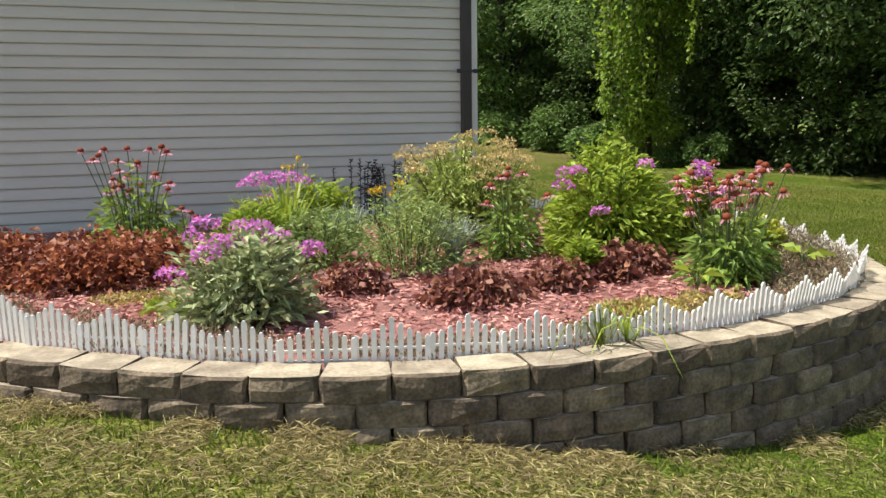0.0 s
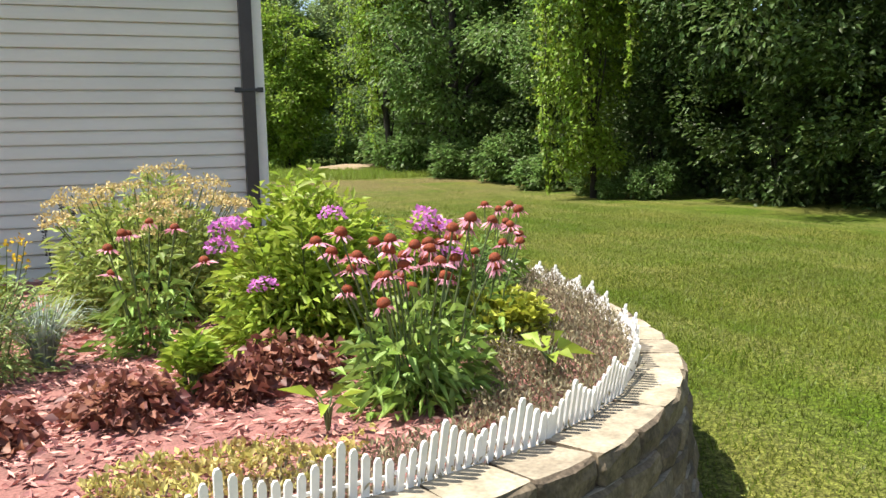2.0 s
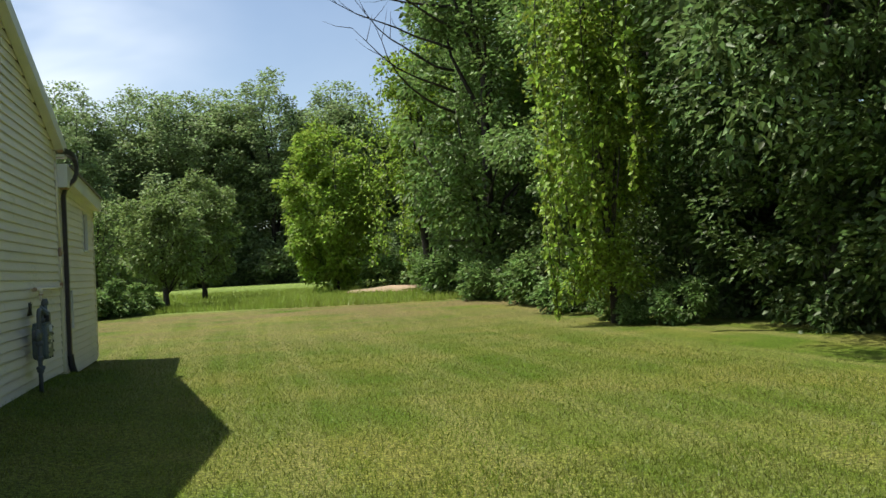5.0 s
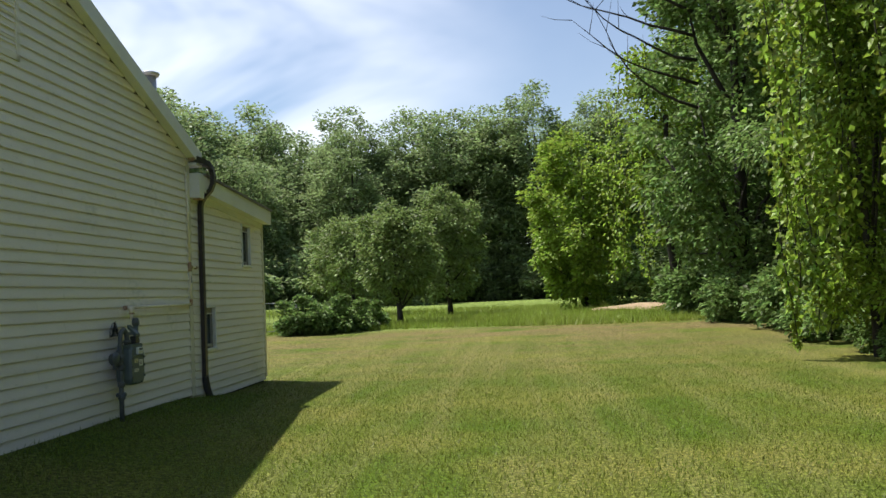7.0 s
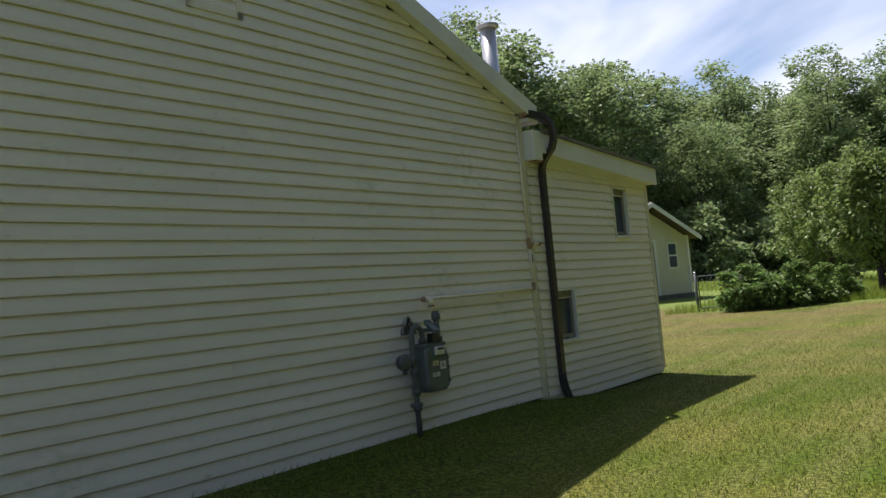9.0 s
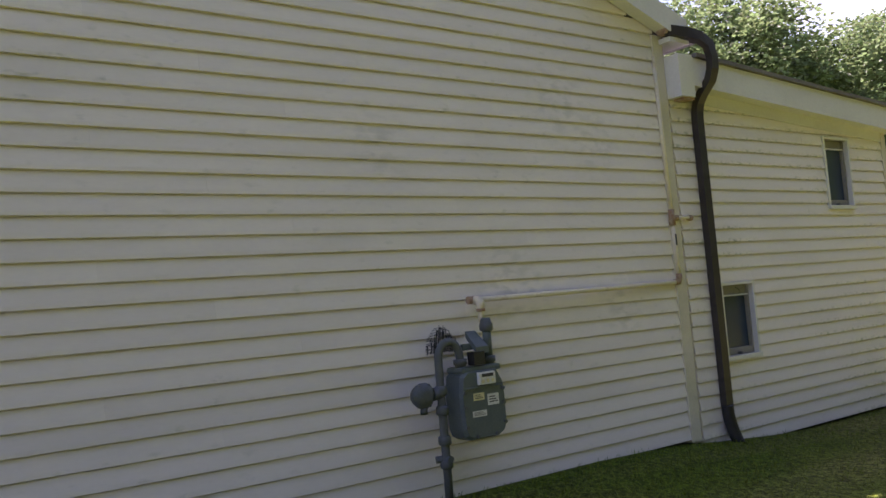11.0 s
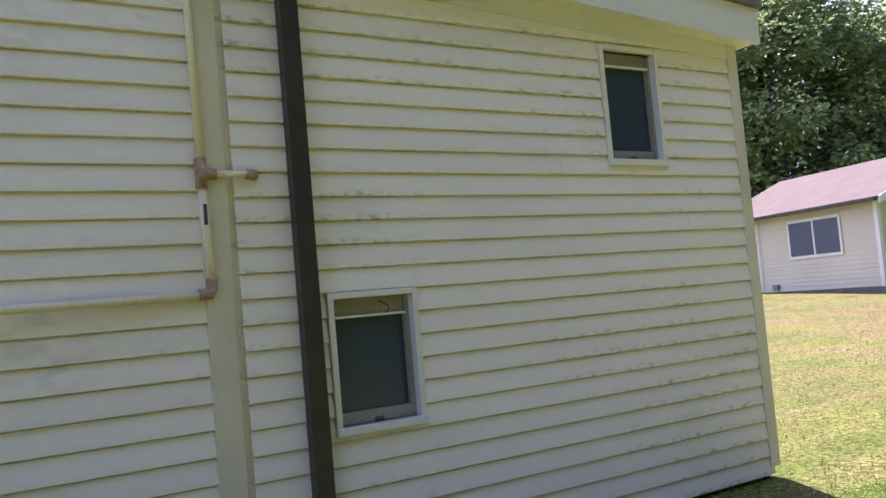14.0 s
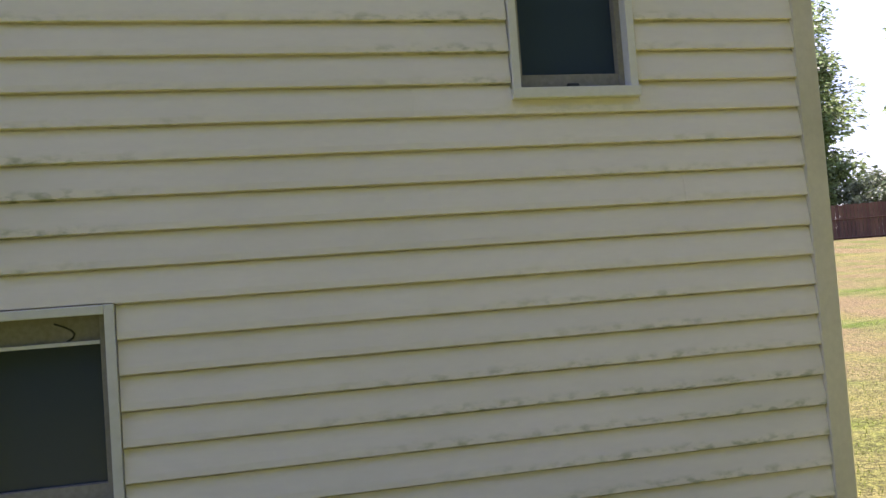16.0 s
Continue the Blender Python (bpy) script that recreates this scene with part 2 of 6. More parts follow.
GOLD = leaf("ochre goldenrod plumes", (0.64, 0.49, 0.22), (0.52, 0.43, 0.22), 0.25, 0.3, scale=8)
YELLOW = leaf("yellow flower petals", (0.72, 0.50, 0.03), (0.60, 0.40, 0.03), 0.3, 0.2, scale=9)


def lawn_material():
    m = bpy.data.materials.new("mown lawn with dry patches")
    m.use_nodes = True
    n, l = m.node_tree.nodes, m.node_tree.links
    b = n["Principled BSDF"]
    geo = n.new("ShaderNodeNewGeometry")

    def noise_at(scale, detail, stretch=(1, 1, 1), turn=0.0):
        mp, t = n.new("ShaderNodeMapping"), n.new("ShaderNodeTexNoise")
        mp.inputs["Scale"].default_value, mp.inputs["Rotation"].default_value = stretch, (0, 0, turn)
        t.inputs["Scale"].default_value, t.inputs["Detail"].default_value = scale, detail
        l.new(geo.outputs["Position"], mp.inputs["Vector"])
        l.new(mp.outputs["Vector"], t.inputs["Vector"])
        return t.outputs["Fac"]

    def step(source, a, c, lo=0.0, hi=1.0):
        r = n.new("ShaderNodeMapRange")
        r.inputs["From Min"].default_value, r.inputs["From Max"].default_value = a, c
        r.inputs["To Min"].default_value, r.inputs["To Max"].default_value = lo, hi
        l.new(source, r.inputs["Value"])
        return r.outputs["Result"]

    def blend(fac, c1, c2):
        x = n.new("ShaderNodeMixRGB")
        l.new(fac, x.inputs["Fac"])
        for slot, c in (("Color1", c1), ("Color2", c2)):
            if isinstance(c, tuple):
                x.inputs[slot].default_value = (*c, 1)
            else:
                l.new(c, x.inputs[slot])
        return x.outputs["Color"]

    # mowing stripes and dry patches, then the blades' own scatter
    patches = blend(step(noise_at(0.45, 7), 0.42, 0.66), (0.072, 0.118, 0.008), (0.155, 0.160, 0.030))
    stripes = blend(step(noise_at(1.0, 3, (2.2, 0.10, 1), 0.12), 0.44, 0.64, 0, 0.55), patches, (0.185, 0.180, 0.055))
    # the far strip is scorched
    sep = n.new("ShaderNodeSeparateXYZ")
    l.new(geo.outputs["Position"], sep.inputs[0])
    far = n.new("ShaderNodeMath")
    far.operation = "MULTIPLY"
    reach = n.new("ShaderNodeMath")
    reach.operation = "MAXIMUM"
    l.new(step(sep.outputs["Y"], 17.0, 30.0), reach.inputs[0])
    l.new(step(sep.outputs["X"], 3.0, -4.0), reach.inputs[1])
    l.new(reach.outputs[0], far.inputs[0])
    l.new(step(noise_at(0.9, 8, (0.35, 1.0, 1)), 0.36, 0.60), far.inputs[1])
    dry = blend(far.outputs[0], stripes, (0.160, 0.128, 0.052))
    # the uncut field beyond the lawn stays green
    west = n.new("ShaderNodeMath")
    west.operation = "MINIMUM"
    l.new(sep.outputs["X"], west.inputs[0])
    west.inputs[1].default_value = 0.0
    edge = n.new("ShaderNodeMath")
    edge.operation = "MULTIPLY_ADD"
    l.new(west.outputs[0], edge.inputs[0])
    edge.inputs[1].default_value = 0.85
    l.new(sep.outputs["Y"], edge.inputs[2])
    field = blend(step(edge.outputs[0], 32.2, 33.4), dry, (0.16, 0.22, 0.05))
    hsv = n.new("ShaderNodeHueSaturation")
    l.new(field, hsv.inputs["Color"])
    speck = n.new("ShaderNodeMath")
    speck.operation = "MULTIPLY"
    l.new(step(noise_at(24, 3), 0.38, 0.62, 0.55, 1.45), speck.inputs[0])
    l.new(step(noise_at(75, 3), 0.38, 0.62, 0.6, 1.45), speck.inputs[1])
    l.new(speck.outputs[0], hsv.inputs["Value"])
    l.new(hsv.outputs["Color"], b.inputs["Base Color"])
    b.inputs["Roughness"].default_value, b.inputs["Specular IOR Level"].default_value = 0.9, 0.15
    bp = n.new("ShaderNodeBump")
    bp.inputs["Strength"].default_value, bp.inputs["Distance"].default_value = 1.0, 0.05
    l.new(noise_at(45, 4), bp.inputs["Height"])
    l.new(bp.outputs["Normal"], b.inputs["Normal"])
    return m


LAWN = lawn_material()


def lap_dirt(m, foot, lap, colour, scale, low, high, band, marks=()):
    """Grime that gathers in blotches along the lower edge of each lap."""
    n, l = m.node_tree.nodes, m.node_tree.links
    b = n["Principled BSDF"]
    before = b.inputs["Base Color"].links[0].from_socket
    geo, sep = n.new("ShaderNodeNewGeometry"), n.new("ShaderNodeSeparateXYZ")
    l.new(geo.outputs["Position"], sep.inputs[0])

    def op(kind, a, c=None):
        x = n.new("ShaderNodeMath")
        x.operation, x.use_clamp = kind, False
        for slot, v in ((0, a), (1, c)):
            if v is None:
                continue
            if isinstance(v, (int, float)):
                x.inputs[slot].default_value = v
            else:
                l.new(v, x.inputs[slot])
        return x.outputs[0]

    def ranged(v, a, c, lo, hi):
        r = n.new("ShaderNodeMapRange")
        for k, u in (("From Min", a), ("From Max", c), ("To Min", lo), ("To Max", hi)):
            r.inputs[k].default_value = u
        l.new(v, r.inputs["Value"])
        return r.outputs["Result"]

    phase = op("FRACT", op("DIVIDE", op("SUBTRACT", sep.outputs["Z"], foot), lap))
    edge = ranged(phase, 0.08, 0.08 + band, 1.0, 0.0)
    blot, wide = n.new("ShaderNodeTexNoise"), n.new("ShaderNodeTexNoise")
    mp = n.new("ShaderNodeMapping")
    mp.inputs["Scale"].default_value = (1, 0.7, 1.6)
    l.new(geo.outputs["Position"], mp.inputs["Vector"])
    for t, s in ((blot, scale), (wide, 0.9)):
        t.inputs["Scale"].default_value, t.inputs["Detail"].default_value = s, 5
        l.new(mp.outputs["Vector"], t.inputs["Vector"])
    spots = op("MULTIPLY", ranged(blot.outputs["Fac"], low, high, 0, 1), ranged(wide.outputs["Fac"], 0.40, 0.60, 0, 1))
    # faint smudges lie over the whole lap, blotches on its edge
    fac = op("MINIMUM", op("ADD", op("MULTIPLY", spots, edge), op("MULTIPLY", ranged(wide.outputs["Fac"], 0.55, 0.75, 0, 1), 0.22)), 0.85)
    for centre, reach in marks:
        far = n.new("ShaderNodeVectorMath")
        far.operation = "DISTANCE"
        l.new(geo.outputs["Position"], far.inputs[0])
        far.inputs[1].default_value = centre
        smear = op("MULTIPLY", ranged(far.outputs["Value"], reach * 0.2, reach, 0.5, 0), ranged(blot.outputs["Fac"], 0.45, 0.62, 0, 1))
        fac = op("MAXIMUM", fac, smear)
    mix = n.new("ShaderNodeMixRGB")
    l.new(fac, mix.inputs["Fac"])
    l.new(before, mix.inputs["Color1"])
    mix.inputs["Color2"].default_value = (*colour, 1)
    l.new(mix.outputs["Color"], b.inputs["Base Color"])


SIDING_ADD = SIDING.copy()
SIDING_ADD.name = "cream vinyl siding with algae"
lap_dirt(SIDING_ADD, 0.036, 0.1140, (0.36, 0.37, 0.26), 22.0, 0.49, 0.66, 0.30)
lap_dirt(SIDING, 0.177, 0.1140, (0.52, 0.50, 0.43), 11.0, 0.60, 0.74, 0.8,
         [((3.73, 15.9, 2.85), 0.42), ((3.73, 16.25, 2.55), 0.35), ((3.73, 14.3, 2.45), 0.3), ((3.73, 16.4, 1.30), 0.3), ((3.73, 15.3, 1.52), 0.45), ((3.75, 10.6, 3.2), 0.5), ((3.75, 11.2, 0.5), 0.4)])


# ---- mesh helpers ----
def smooth(a, b, v):
    u = min(1.0, max(0.0, (v - a) / (b - a)))
    return u * u * (3 - 2 * u)


def ground_z(x, y):
    """Height of the ground: graded up to the house, rising to the left of the bed and away to the field."""
    z = 0.37 * smooth(3.6, -0.2, x) * smooth(9.0, 3.0, y) * (0.55 + 0.45 * smooth(0.0, 2.6, y))
    side = smooth(5.4, 3.7, x) * smooth(5.0, 9.0, y) * smooth(23.5, 20.0, y)
    z += side * (0.205 - 0.19 * smooth(16.0, 19.0, y))
    z += 0.38 * smooth(21.0, 36.0, y) + 0.35 * smooth(36.0, 95.0, y)
    z += 0.40 * smooth(2.0, -10.0, x) * smooth(24.0, 38.0, y) + 1.6 * smooth(-8.0, -36.0, x) * smooth(20.0, 45.0, y)
    return z


def mesh_of(name, verts, faces, material):
    me = bpy.data.meshes.new(name)
    me.from_pydata([tuple(v) for v in verts], [], [tuple(f) for f in faces])
    me.materials.append(material)
    return me


def fast_mesh(name, verts, faces, material):
    """A mesh from numpy arrays; all faces have the same number of corners."""
    me = bpy.data.meshes.new(name)
    k = faces.shape[1]
    me.vertices.add(len(verts))
    me.vertices.foreach_set("co", np.ascontiguousarray(verts, dtype=np.float32).ravel())
    me.loops.add(faces.size)
    me.loops.foreach_set("vertex_index", np.ascontiguousarray(faces, dtype=np.int32).ravel())
    me.polygons.add(len(faces))
    me.polygons.foreach_set("loop_start", np.arange(0, faces.size, k, dtype=np.int32))
    me.polygons.foreach_set("loop_total", np.full(len(faces), k, dtype=np.int32))
    me.update(calc_edges=True)
    me.materials.append(material)
    return me


def part(name, data, parent=None, label="", material=None):
    """Link a mesh (or a bmesh, with its material) as one object under a thing or part."""
    if isinstance(data, bmesh.types.BMesh):
        me = bpy.data.meshes.new(name)
        data.to_mesh(me)
        data.free()
        me.materials.append(material)
        data = me
    ob = new(name, data)
    ob.parent = parent
    if label:
        ob["label"] = label
    return ob


def thing(name, label, category, at=(0, 0, 0), turn=0.0, group="", kind=""):
    ob = new(name)
    ob.matrix_basis = pose(*at, 0, 0, turn)
    return tagged(ob, label, category, group, kind)


def add_box(bm, lo, hi, bevel=0.0):
    verts = [bm.verts.new((x, y, z)) for x in (lo[0], hi[0]) for y in (lo[1], hi[1]) for z in (lo[2], hi[2])]
    faces = [bm.faces.new([verts[i] for i in f]) for f in ((0, 1, 3, 2), (4, 6, 7, 5), (0, 4, 5, 1), (2, 3, 7, 6), (0, 2, 6, 4), (1, 5, 7, 3))]
    if bevel:
        edges = list({e for f in faces for e in f.edges})
        bmesh.ops.bevel(bm, geom=edges, offset=bevel, segments=2, affect="EDGES", profile=0.6)
    return bm


def box(lo, hi, bevel=0.0):
    return add_box(bmesh.new(), lo, hi, bevel)


def add_tube(bm, points, radius, sides=10, caps=True):
    """A round tube along points; radius may be a number or one for each point."""
    pts = [Vector(p) for p in points]
    radii = radius if isinstance(radius, (list, tuple)) else [radius] * len(pts)
    rings, side = [], None
    for i, p in enumerate(pts):
        way = (pts[min(i + 1, len(pts) - 1)] - pts[max(i - 1, 0)]).normalized()
        if side is None:
            side = way.orthogonal().normalized()
        side = (side - way * side.dot(way)).normalized()
        other = way.cross(side)
        rings.append([bm.verts.new(p + (side * math.cos(a) + other * math.sin(a)) * radii[i])
                      for a in (2 * math.pi * k / sides for k in range(sides))])
    for a, b in zip(rings, rings[1:]):
        for k in range(sides):
            f = bm.faces.new((a[k], a[(k + 1) % sides], b[(k + 1) % sides], b[k]))
            f.smooth = True
    if caps:
        bm.faces.new(rings[0][::-1])
        bm.faces.new(rings[-1])
    return bm


def tube(points, radius, sides=10, caps=True):
    return add_tube(bmesh.new(), points, radius, sides, caps)


def rect_tube(points, half_a, half_b, first):
    """A rectangular duct along points; first is the direction of half_a."""
    bm = bmesh.new()
    pts, rings = [Vector(p) for p in points], []
    for i, p in enumerate(pts):
        way = (pts[min(i + 1, len(pts) - 1)] - pts[max(i - 1, 0)]).normalized()
        a = Vector(first)
        a = (a - way * a.dot(way)).normalized()
        b = way.cross(a)
        rings.append([bm.verts.new(p + a * sa * half_a + b * sb * half_b) for sa, sb in ((1, 1), (-1, 1), (-1, -1), (1, -1))])
    for r, s in zip(rings, rings[1:]):
        for k in range(4):
            bm.faces.new((r[k], r[(k + 1) % 4], s[(k + 1) % 4], s[k]))
    bm.faces.new(rings[0][::-1])
    bm.faces.new(rings[-1])
    return bm


def extrude_profile(profile, a, b, out):
    """A prism: profile of (out, up) pairs swept from a to b."""
    a, b, out = Vector(a), Vector(b), Vector(out)
    up = Vector((0, 0, 1))
    n = len(profile)
    verts = [e + out * p[0] + up * p[1] for e in (a, b) for p in profile]
    faces = [(i, (i + 1) % n, n + (i + 1) % n, n + i) for i in range(n)] + [tuple(range(n))[::-1], tuple(range(n, 2 * n))]
    return verts, faces


# ---- ground ----
def ground():
    xs = np.unique(np.concatenate([np.arange(-12, 22, 0.5), np.arange(-60, 61, 6.0), np.array([-900, -400, -200, -100, 100, 200, 400, 900])]))
    ys = np.unique(np.concatenate([np.arange(-6, 38, 0.5), np.arange(-60, 121, 6.0), np.array([-900, -400, -200, 150, 250, 450, 900])]))
    verts = [(x, y, ground_z(x, y)) for y in ys for x in xs]
    w = len(xs)
    faces = [(j * w + i, j * w + i + 1, (j + 1) * w + i + 1, (j + 1) * w + i) for j in range(len(ys) - 1) for i in range(w - 1)]
    me = mesh_of("ground", verts, faces, LAWN)
    for p in me.polygons:
        p.use_smooth = True
    return tagged(new("ground", me), "mown lawn, patchy green and straw-dry, with faint mower stripes", "lawn", kind="structure")


ground()

# ---- house ----
WX, FY, MY, AY = 3.70, 8.27, 17.10, 20.68     # side wall, front wall, end of the main block, end of the addition
BACK_X = -10.0
FOOT, LAP = 0.177, 0.1140                     # bottom of the siding and the height of one course
RIDGE_Y, EAVE_Z, PITCH = 12.68, 3.50, 0.358
PROFILE = [(0.0, 0.0), (0.002, 0.0), (0.002, 0.020), (0.0205, 0.018), (0.0225, 0.005), (0.0268, 0.008), (0.0255, 0.03), (0.017, 0.085), (0.011, LAP), (0.0, LAP)]


def gable_z(y):
    return EAVE_Z + PITCH * min(MY - y, (y - FY) * (MY - RIDGE_Y) / (RIDGE_Y - FY))


def sheet(name, label, corners, thick, out, material):
    """A wall plate with thickness: corners on its outer face."""
    n = len(corners)
    verts = [Vector(c) for c in corners] + [Vector(c) - Vector(out) * thick for c in corners]
    faces = [tuple(range(n)), tuple(range(n, 2 * n))[::-1]] + [(i, n + i, n + (i + 1) % n, (i + 1) % n) for i in range(n)]
    return tagged(new(name, mesh_of(name, verts, faces, material)), label, "wall", kind="structure")


def siding(wall, a, way, out, length, z0, top, material, holes=(), seams=(), LAP=LAP):
    """Lapped planks, each course an object of its own; top(u) is the wall's height at u metres along it."""
    way, out, a = Vector(way), Vector(out), Vector(a)
    k = 0
    while True:
        z = z0 + k * LAP
        inside = [u for u in np.arange(0, length + 0.01, 0.05) if top(u) > z + 0.03]
        if not inside:
            break
        lo, hi = max(0.0, inside[0] - 0.02), min(length, inside[-1] + 0.02)
        cuts = [(lo, hi, 0.0, LAP)]
        for u0, u1, h0, h1 in holes:
            if z + LAP > h0 and z < h1:
                cuts = [c for s, e, v0, v1 in cuts for c in ((s, min(e, u0), v0, v1), (max(s, u1), e, v0, v1)) if c[1] - c[0] > 0.03]
                if h0 - z > 0.012:
                    cuts.append((u0, u1, 0.0, h0 - z))
                if z + LAP - h1 > 0.012:
                    cuts.append((u0, u1, h1 - z, LAP))
        pieces = []
        for s, e, v0, v1 in cuts:
            seam = [v for v in seams[k % len(seams)] if s + 0.3 < v < e - 0.3] if seams else []
            edges = [s, *seam, e]
            pieces += [(a0, a1, v0, v1) for a0, a1 in zip(edges, edges[1:])]
        for i, (s, e, v0, v1) in enumerate(pieces):
            h = min(LAP, max(0.03, top((s + e) / 2) - z))
            prof = [(d + 0.0012 * (i % 2), min(max(v * h / PROFILE[-1][1], v0), v1)) for d, v in PROFILE]
            verts, faces = extrude_profile(prof, a + way * s, a + way * e, out)
            ob = part("siding_plank", mesh_of("siding_plank", verts, faces, material), wall)
            ob.location = (0, 0, z)
        k += 1


U0, U1 = WX - 0.16, WX
low_window = (17.632, 18.055, 0.785, 1.38)      # y0, y1, z0, z1
high_window = (19.495, 19.915, 2.072, 2.73)

wall_side = sheet("wall_side", "cream siding gable wall of the house, faintly stained green", [
    (WX, FY + 0.1, FOOT), (WX, MY, FOOT), (WX, MY, EAVE_Z - 0.02), (WX, RIDGE_Y, gable_z(RIDGE_Y)), (WX, FY + 0.1, EAVE_Z - 0.02)], 0.18, (1, 0, 0), SIDING)
siding(wall_side, (WX, FY + 0.02, 0), (0, 1, 0), (1, 0, 0), MY - FY - 0.04, FOOT, lambda u: gable_z(FY + 0.02 + u), SIDING,
       seams=[(2.4, 6.1), (4.3,), (3.1, 7.2), (5.4,), (1.6, 6.6), (4.9, 8.2)])
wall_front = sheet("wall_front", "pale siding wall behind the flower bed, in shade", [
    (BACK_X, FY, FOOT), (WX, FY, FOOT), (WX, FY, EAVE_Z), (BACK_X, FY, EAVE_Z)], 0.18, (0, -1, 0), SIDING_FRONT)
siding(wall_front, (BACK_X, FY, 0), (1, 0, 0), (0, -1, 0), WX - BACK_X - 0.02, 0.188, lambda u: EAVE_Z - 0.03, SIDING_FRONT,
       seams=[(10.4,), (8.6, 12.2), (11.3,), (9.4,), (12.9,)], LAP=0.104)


def wall_with_holes(name, label, x, y0, y1, z0, z1, holes, thick, material):
    """A wall in the plane x, cut through at the holes."""
    bm = bmesh.new()
    ys = sorted({y0, y1, *[h[0] for h in holes], *[h[1] for h in holes]})
    zs = sorted({z0, z1, *[h[2] for h in holes], *[h[3] for h in holes]})
    for a, b in zip(ys, ys[1:]):
        for c, d in zip(zs, zs[1:]):
            if not any(h[0] <= a and b <= h[1] and h[2] <= c and d <= h[3] for h in holes):
                add_box(bm, (x - thick, a, c), (x, b, d))
    me = bpy.data.meshes.new(name)
    bm.to_mesh(me)
    bm.free()
    me.materials.append(material)
    return tagged(new(name, me), label, "wall", kind="structure")


ADD_TOP = 2.98
wall_addition = wall_with_holes("wall_addition", "cream siding wall of the low addition with algae along the laps", WX, MY + 0.02, AY, 0.036, ADD_TOP,
                                [low_window, high_window], 0.16, SIDING_ADD)
siding(wall_addition, (WX, MY + 0.1, 0), (0, 1, 0), (1, 0, 0), AY - MY - 0.17, 0.036, lambda u: 3.06 - 0.055 * u, SIDING_ADD,
       holes=[(w[0] - MY - 0.1 - 0.035, w[1] - MY - 0.1 + 0.035, w[2] - 0.04, w[3] + 0.035) for w in (low_window, high_window)],
       seams=[(), (), (2.9,), (), (), (1.9,)])
sheet("wall_back", "cream siding back wall of the addition", [(WX, AY, FOOT - 0.1), (-4, AY, FOOT - 0.1), (-4, AY, 2.9), (WX, AY, 2.9)], 0.16, (0, 1, 0), SIDING)
sheet("wall_rear", "cream siding rear wall of the main block", [(WX - 0.2, MY, FOOT), (BACK_X, MY, FOOT), (BACK_X, MY, EAVE_Z), (WX - 0.2, MY, EAVE_Z)], 0.16, (0, 1, 0), SIDING)
sheet("wall_far_end", "cream siding far gable wall", [(BACK_X, MY, FOOT), (BACK_X, FY, FOOT), (BACK_X, FY, EAVE_Z), (BACK_X, RIDGE_Y, gable_z(RIDGE_Y)), (BACK_X, MY, EAVE_Z)], 0.16, (-1, 0, 0), SIDING)
tagged(part("foundation", box((BACK_X, FY + 0.03, -0.5), (WX - 0.03, MY, FOOT + 0.01)), None, "", FOUNDATION), "grey concrete foundation below the siding", "foundation", kind="structure")
tagged(part("foundation", box((-4, MY + 0.01, -0.5), (WX - 0.03, AY - 0.03, FOOT - 0.10)), None, "", FOUNDATION), "dark concrete foundation under the addition", "foundation", kind="structure")
tagged(part("addition_floor", box((-3.8, MY + 0.1, 0.3), (WX - 0.2, AY - 0.2, 0.36)), None, "", FOUNDATION), "bare floor inside the addition", "floor", kind="structure")
tagged(part("addition_partition", box((2.2, MY + 0.1, 0.36), (2.3, AY - 0.2, 2.85)), None, "", SASH), "dim inner wall behind the small windows", "wall", kind="structure")

# roofs
RX = WX + 0.15


def roof_slab(name, label, y0, z0, y1, z1, x0, x1, thick, material):
    verts = [(x, y, z + dz) for x in (x0, x1) for y, z in ((y0, z0), (y1, z1)) for dz in (0, thick)]
    faces = [(0, 1, 3, 2), (4, 6, 7, 5), (0, 4, 5, 1), (2, 3, 7, 6), (0, 2, 6, 4), (1, 5, 7, 3)]
    return tagged(new(name, mesh_of(name, verts, faces, material)), label, "roof", kind="structure")


roof_slab("roof_back", "grey brown shingle roof slope of the house", MY + 0.25, EAVE_Z + 0.10 - 0.084, RIDGE_Y, gable_z(RIDGE_Y) + 0.05 + 0.0504, BACK_X - 0.15, RX - 0.03, 0.10, SHINGLE)
roof_slab("roof_front", "grey brown shingle roof slope above the flower bed", FY - 0.25, EAVE_Z + 0.10 - 0.084, RIDGE_Y, gable_z(RIDGE_Y) + 0.05 + 0.0504, BACK_X - 0.15, RX - 0.03, 0.10, SHINGLE)


def rake_board(y0, z0, y1, z1, x0, x1, drop, label):
    """A sloping board under the roof's edge."""
    verts = [(x, y, z + dz) for x in (x0, x1) for y, z in ((y0, z0), (y1, z1)) for dz in (-drop, 0)]
    faces = [(0, 1, 3, 2), (4, 6, 7, 5), (0, 4, 5, 1), (2, 3, 7, 6), (0, 2, 6, 4), (1, 5, 7, 3)]
    return tagged(new("rake_trim", mesh_of("rake_trim", verts, faces, TRIM)), label, "trim", kind="structure")


apex = gable_z(RIDGE_Y) + 0.19
for y in (MY + 0.26, FY - 0.26):
    rake_board(y, EAVE_Z + 0.105, RIDGE_Y, apex, WX + 0.030, RX, 0.20, "white rake board along the gable roof edge")
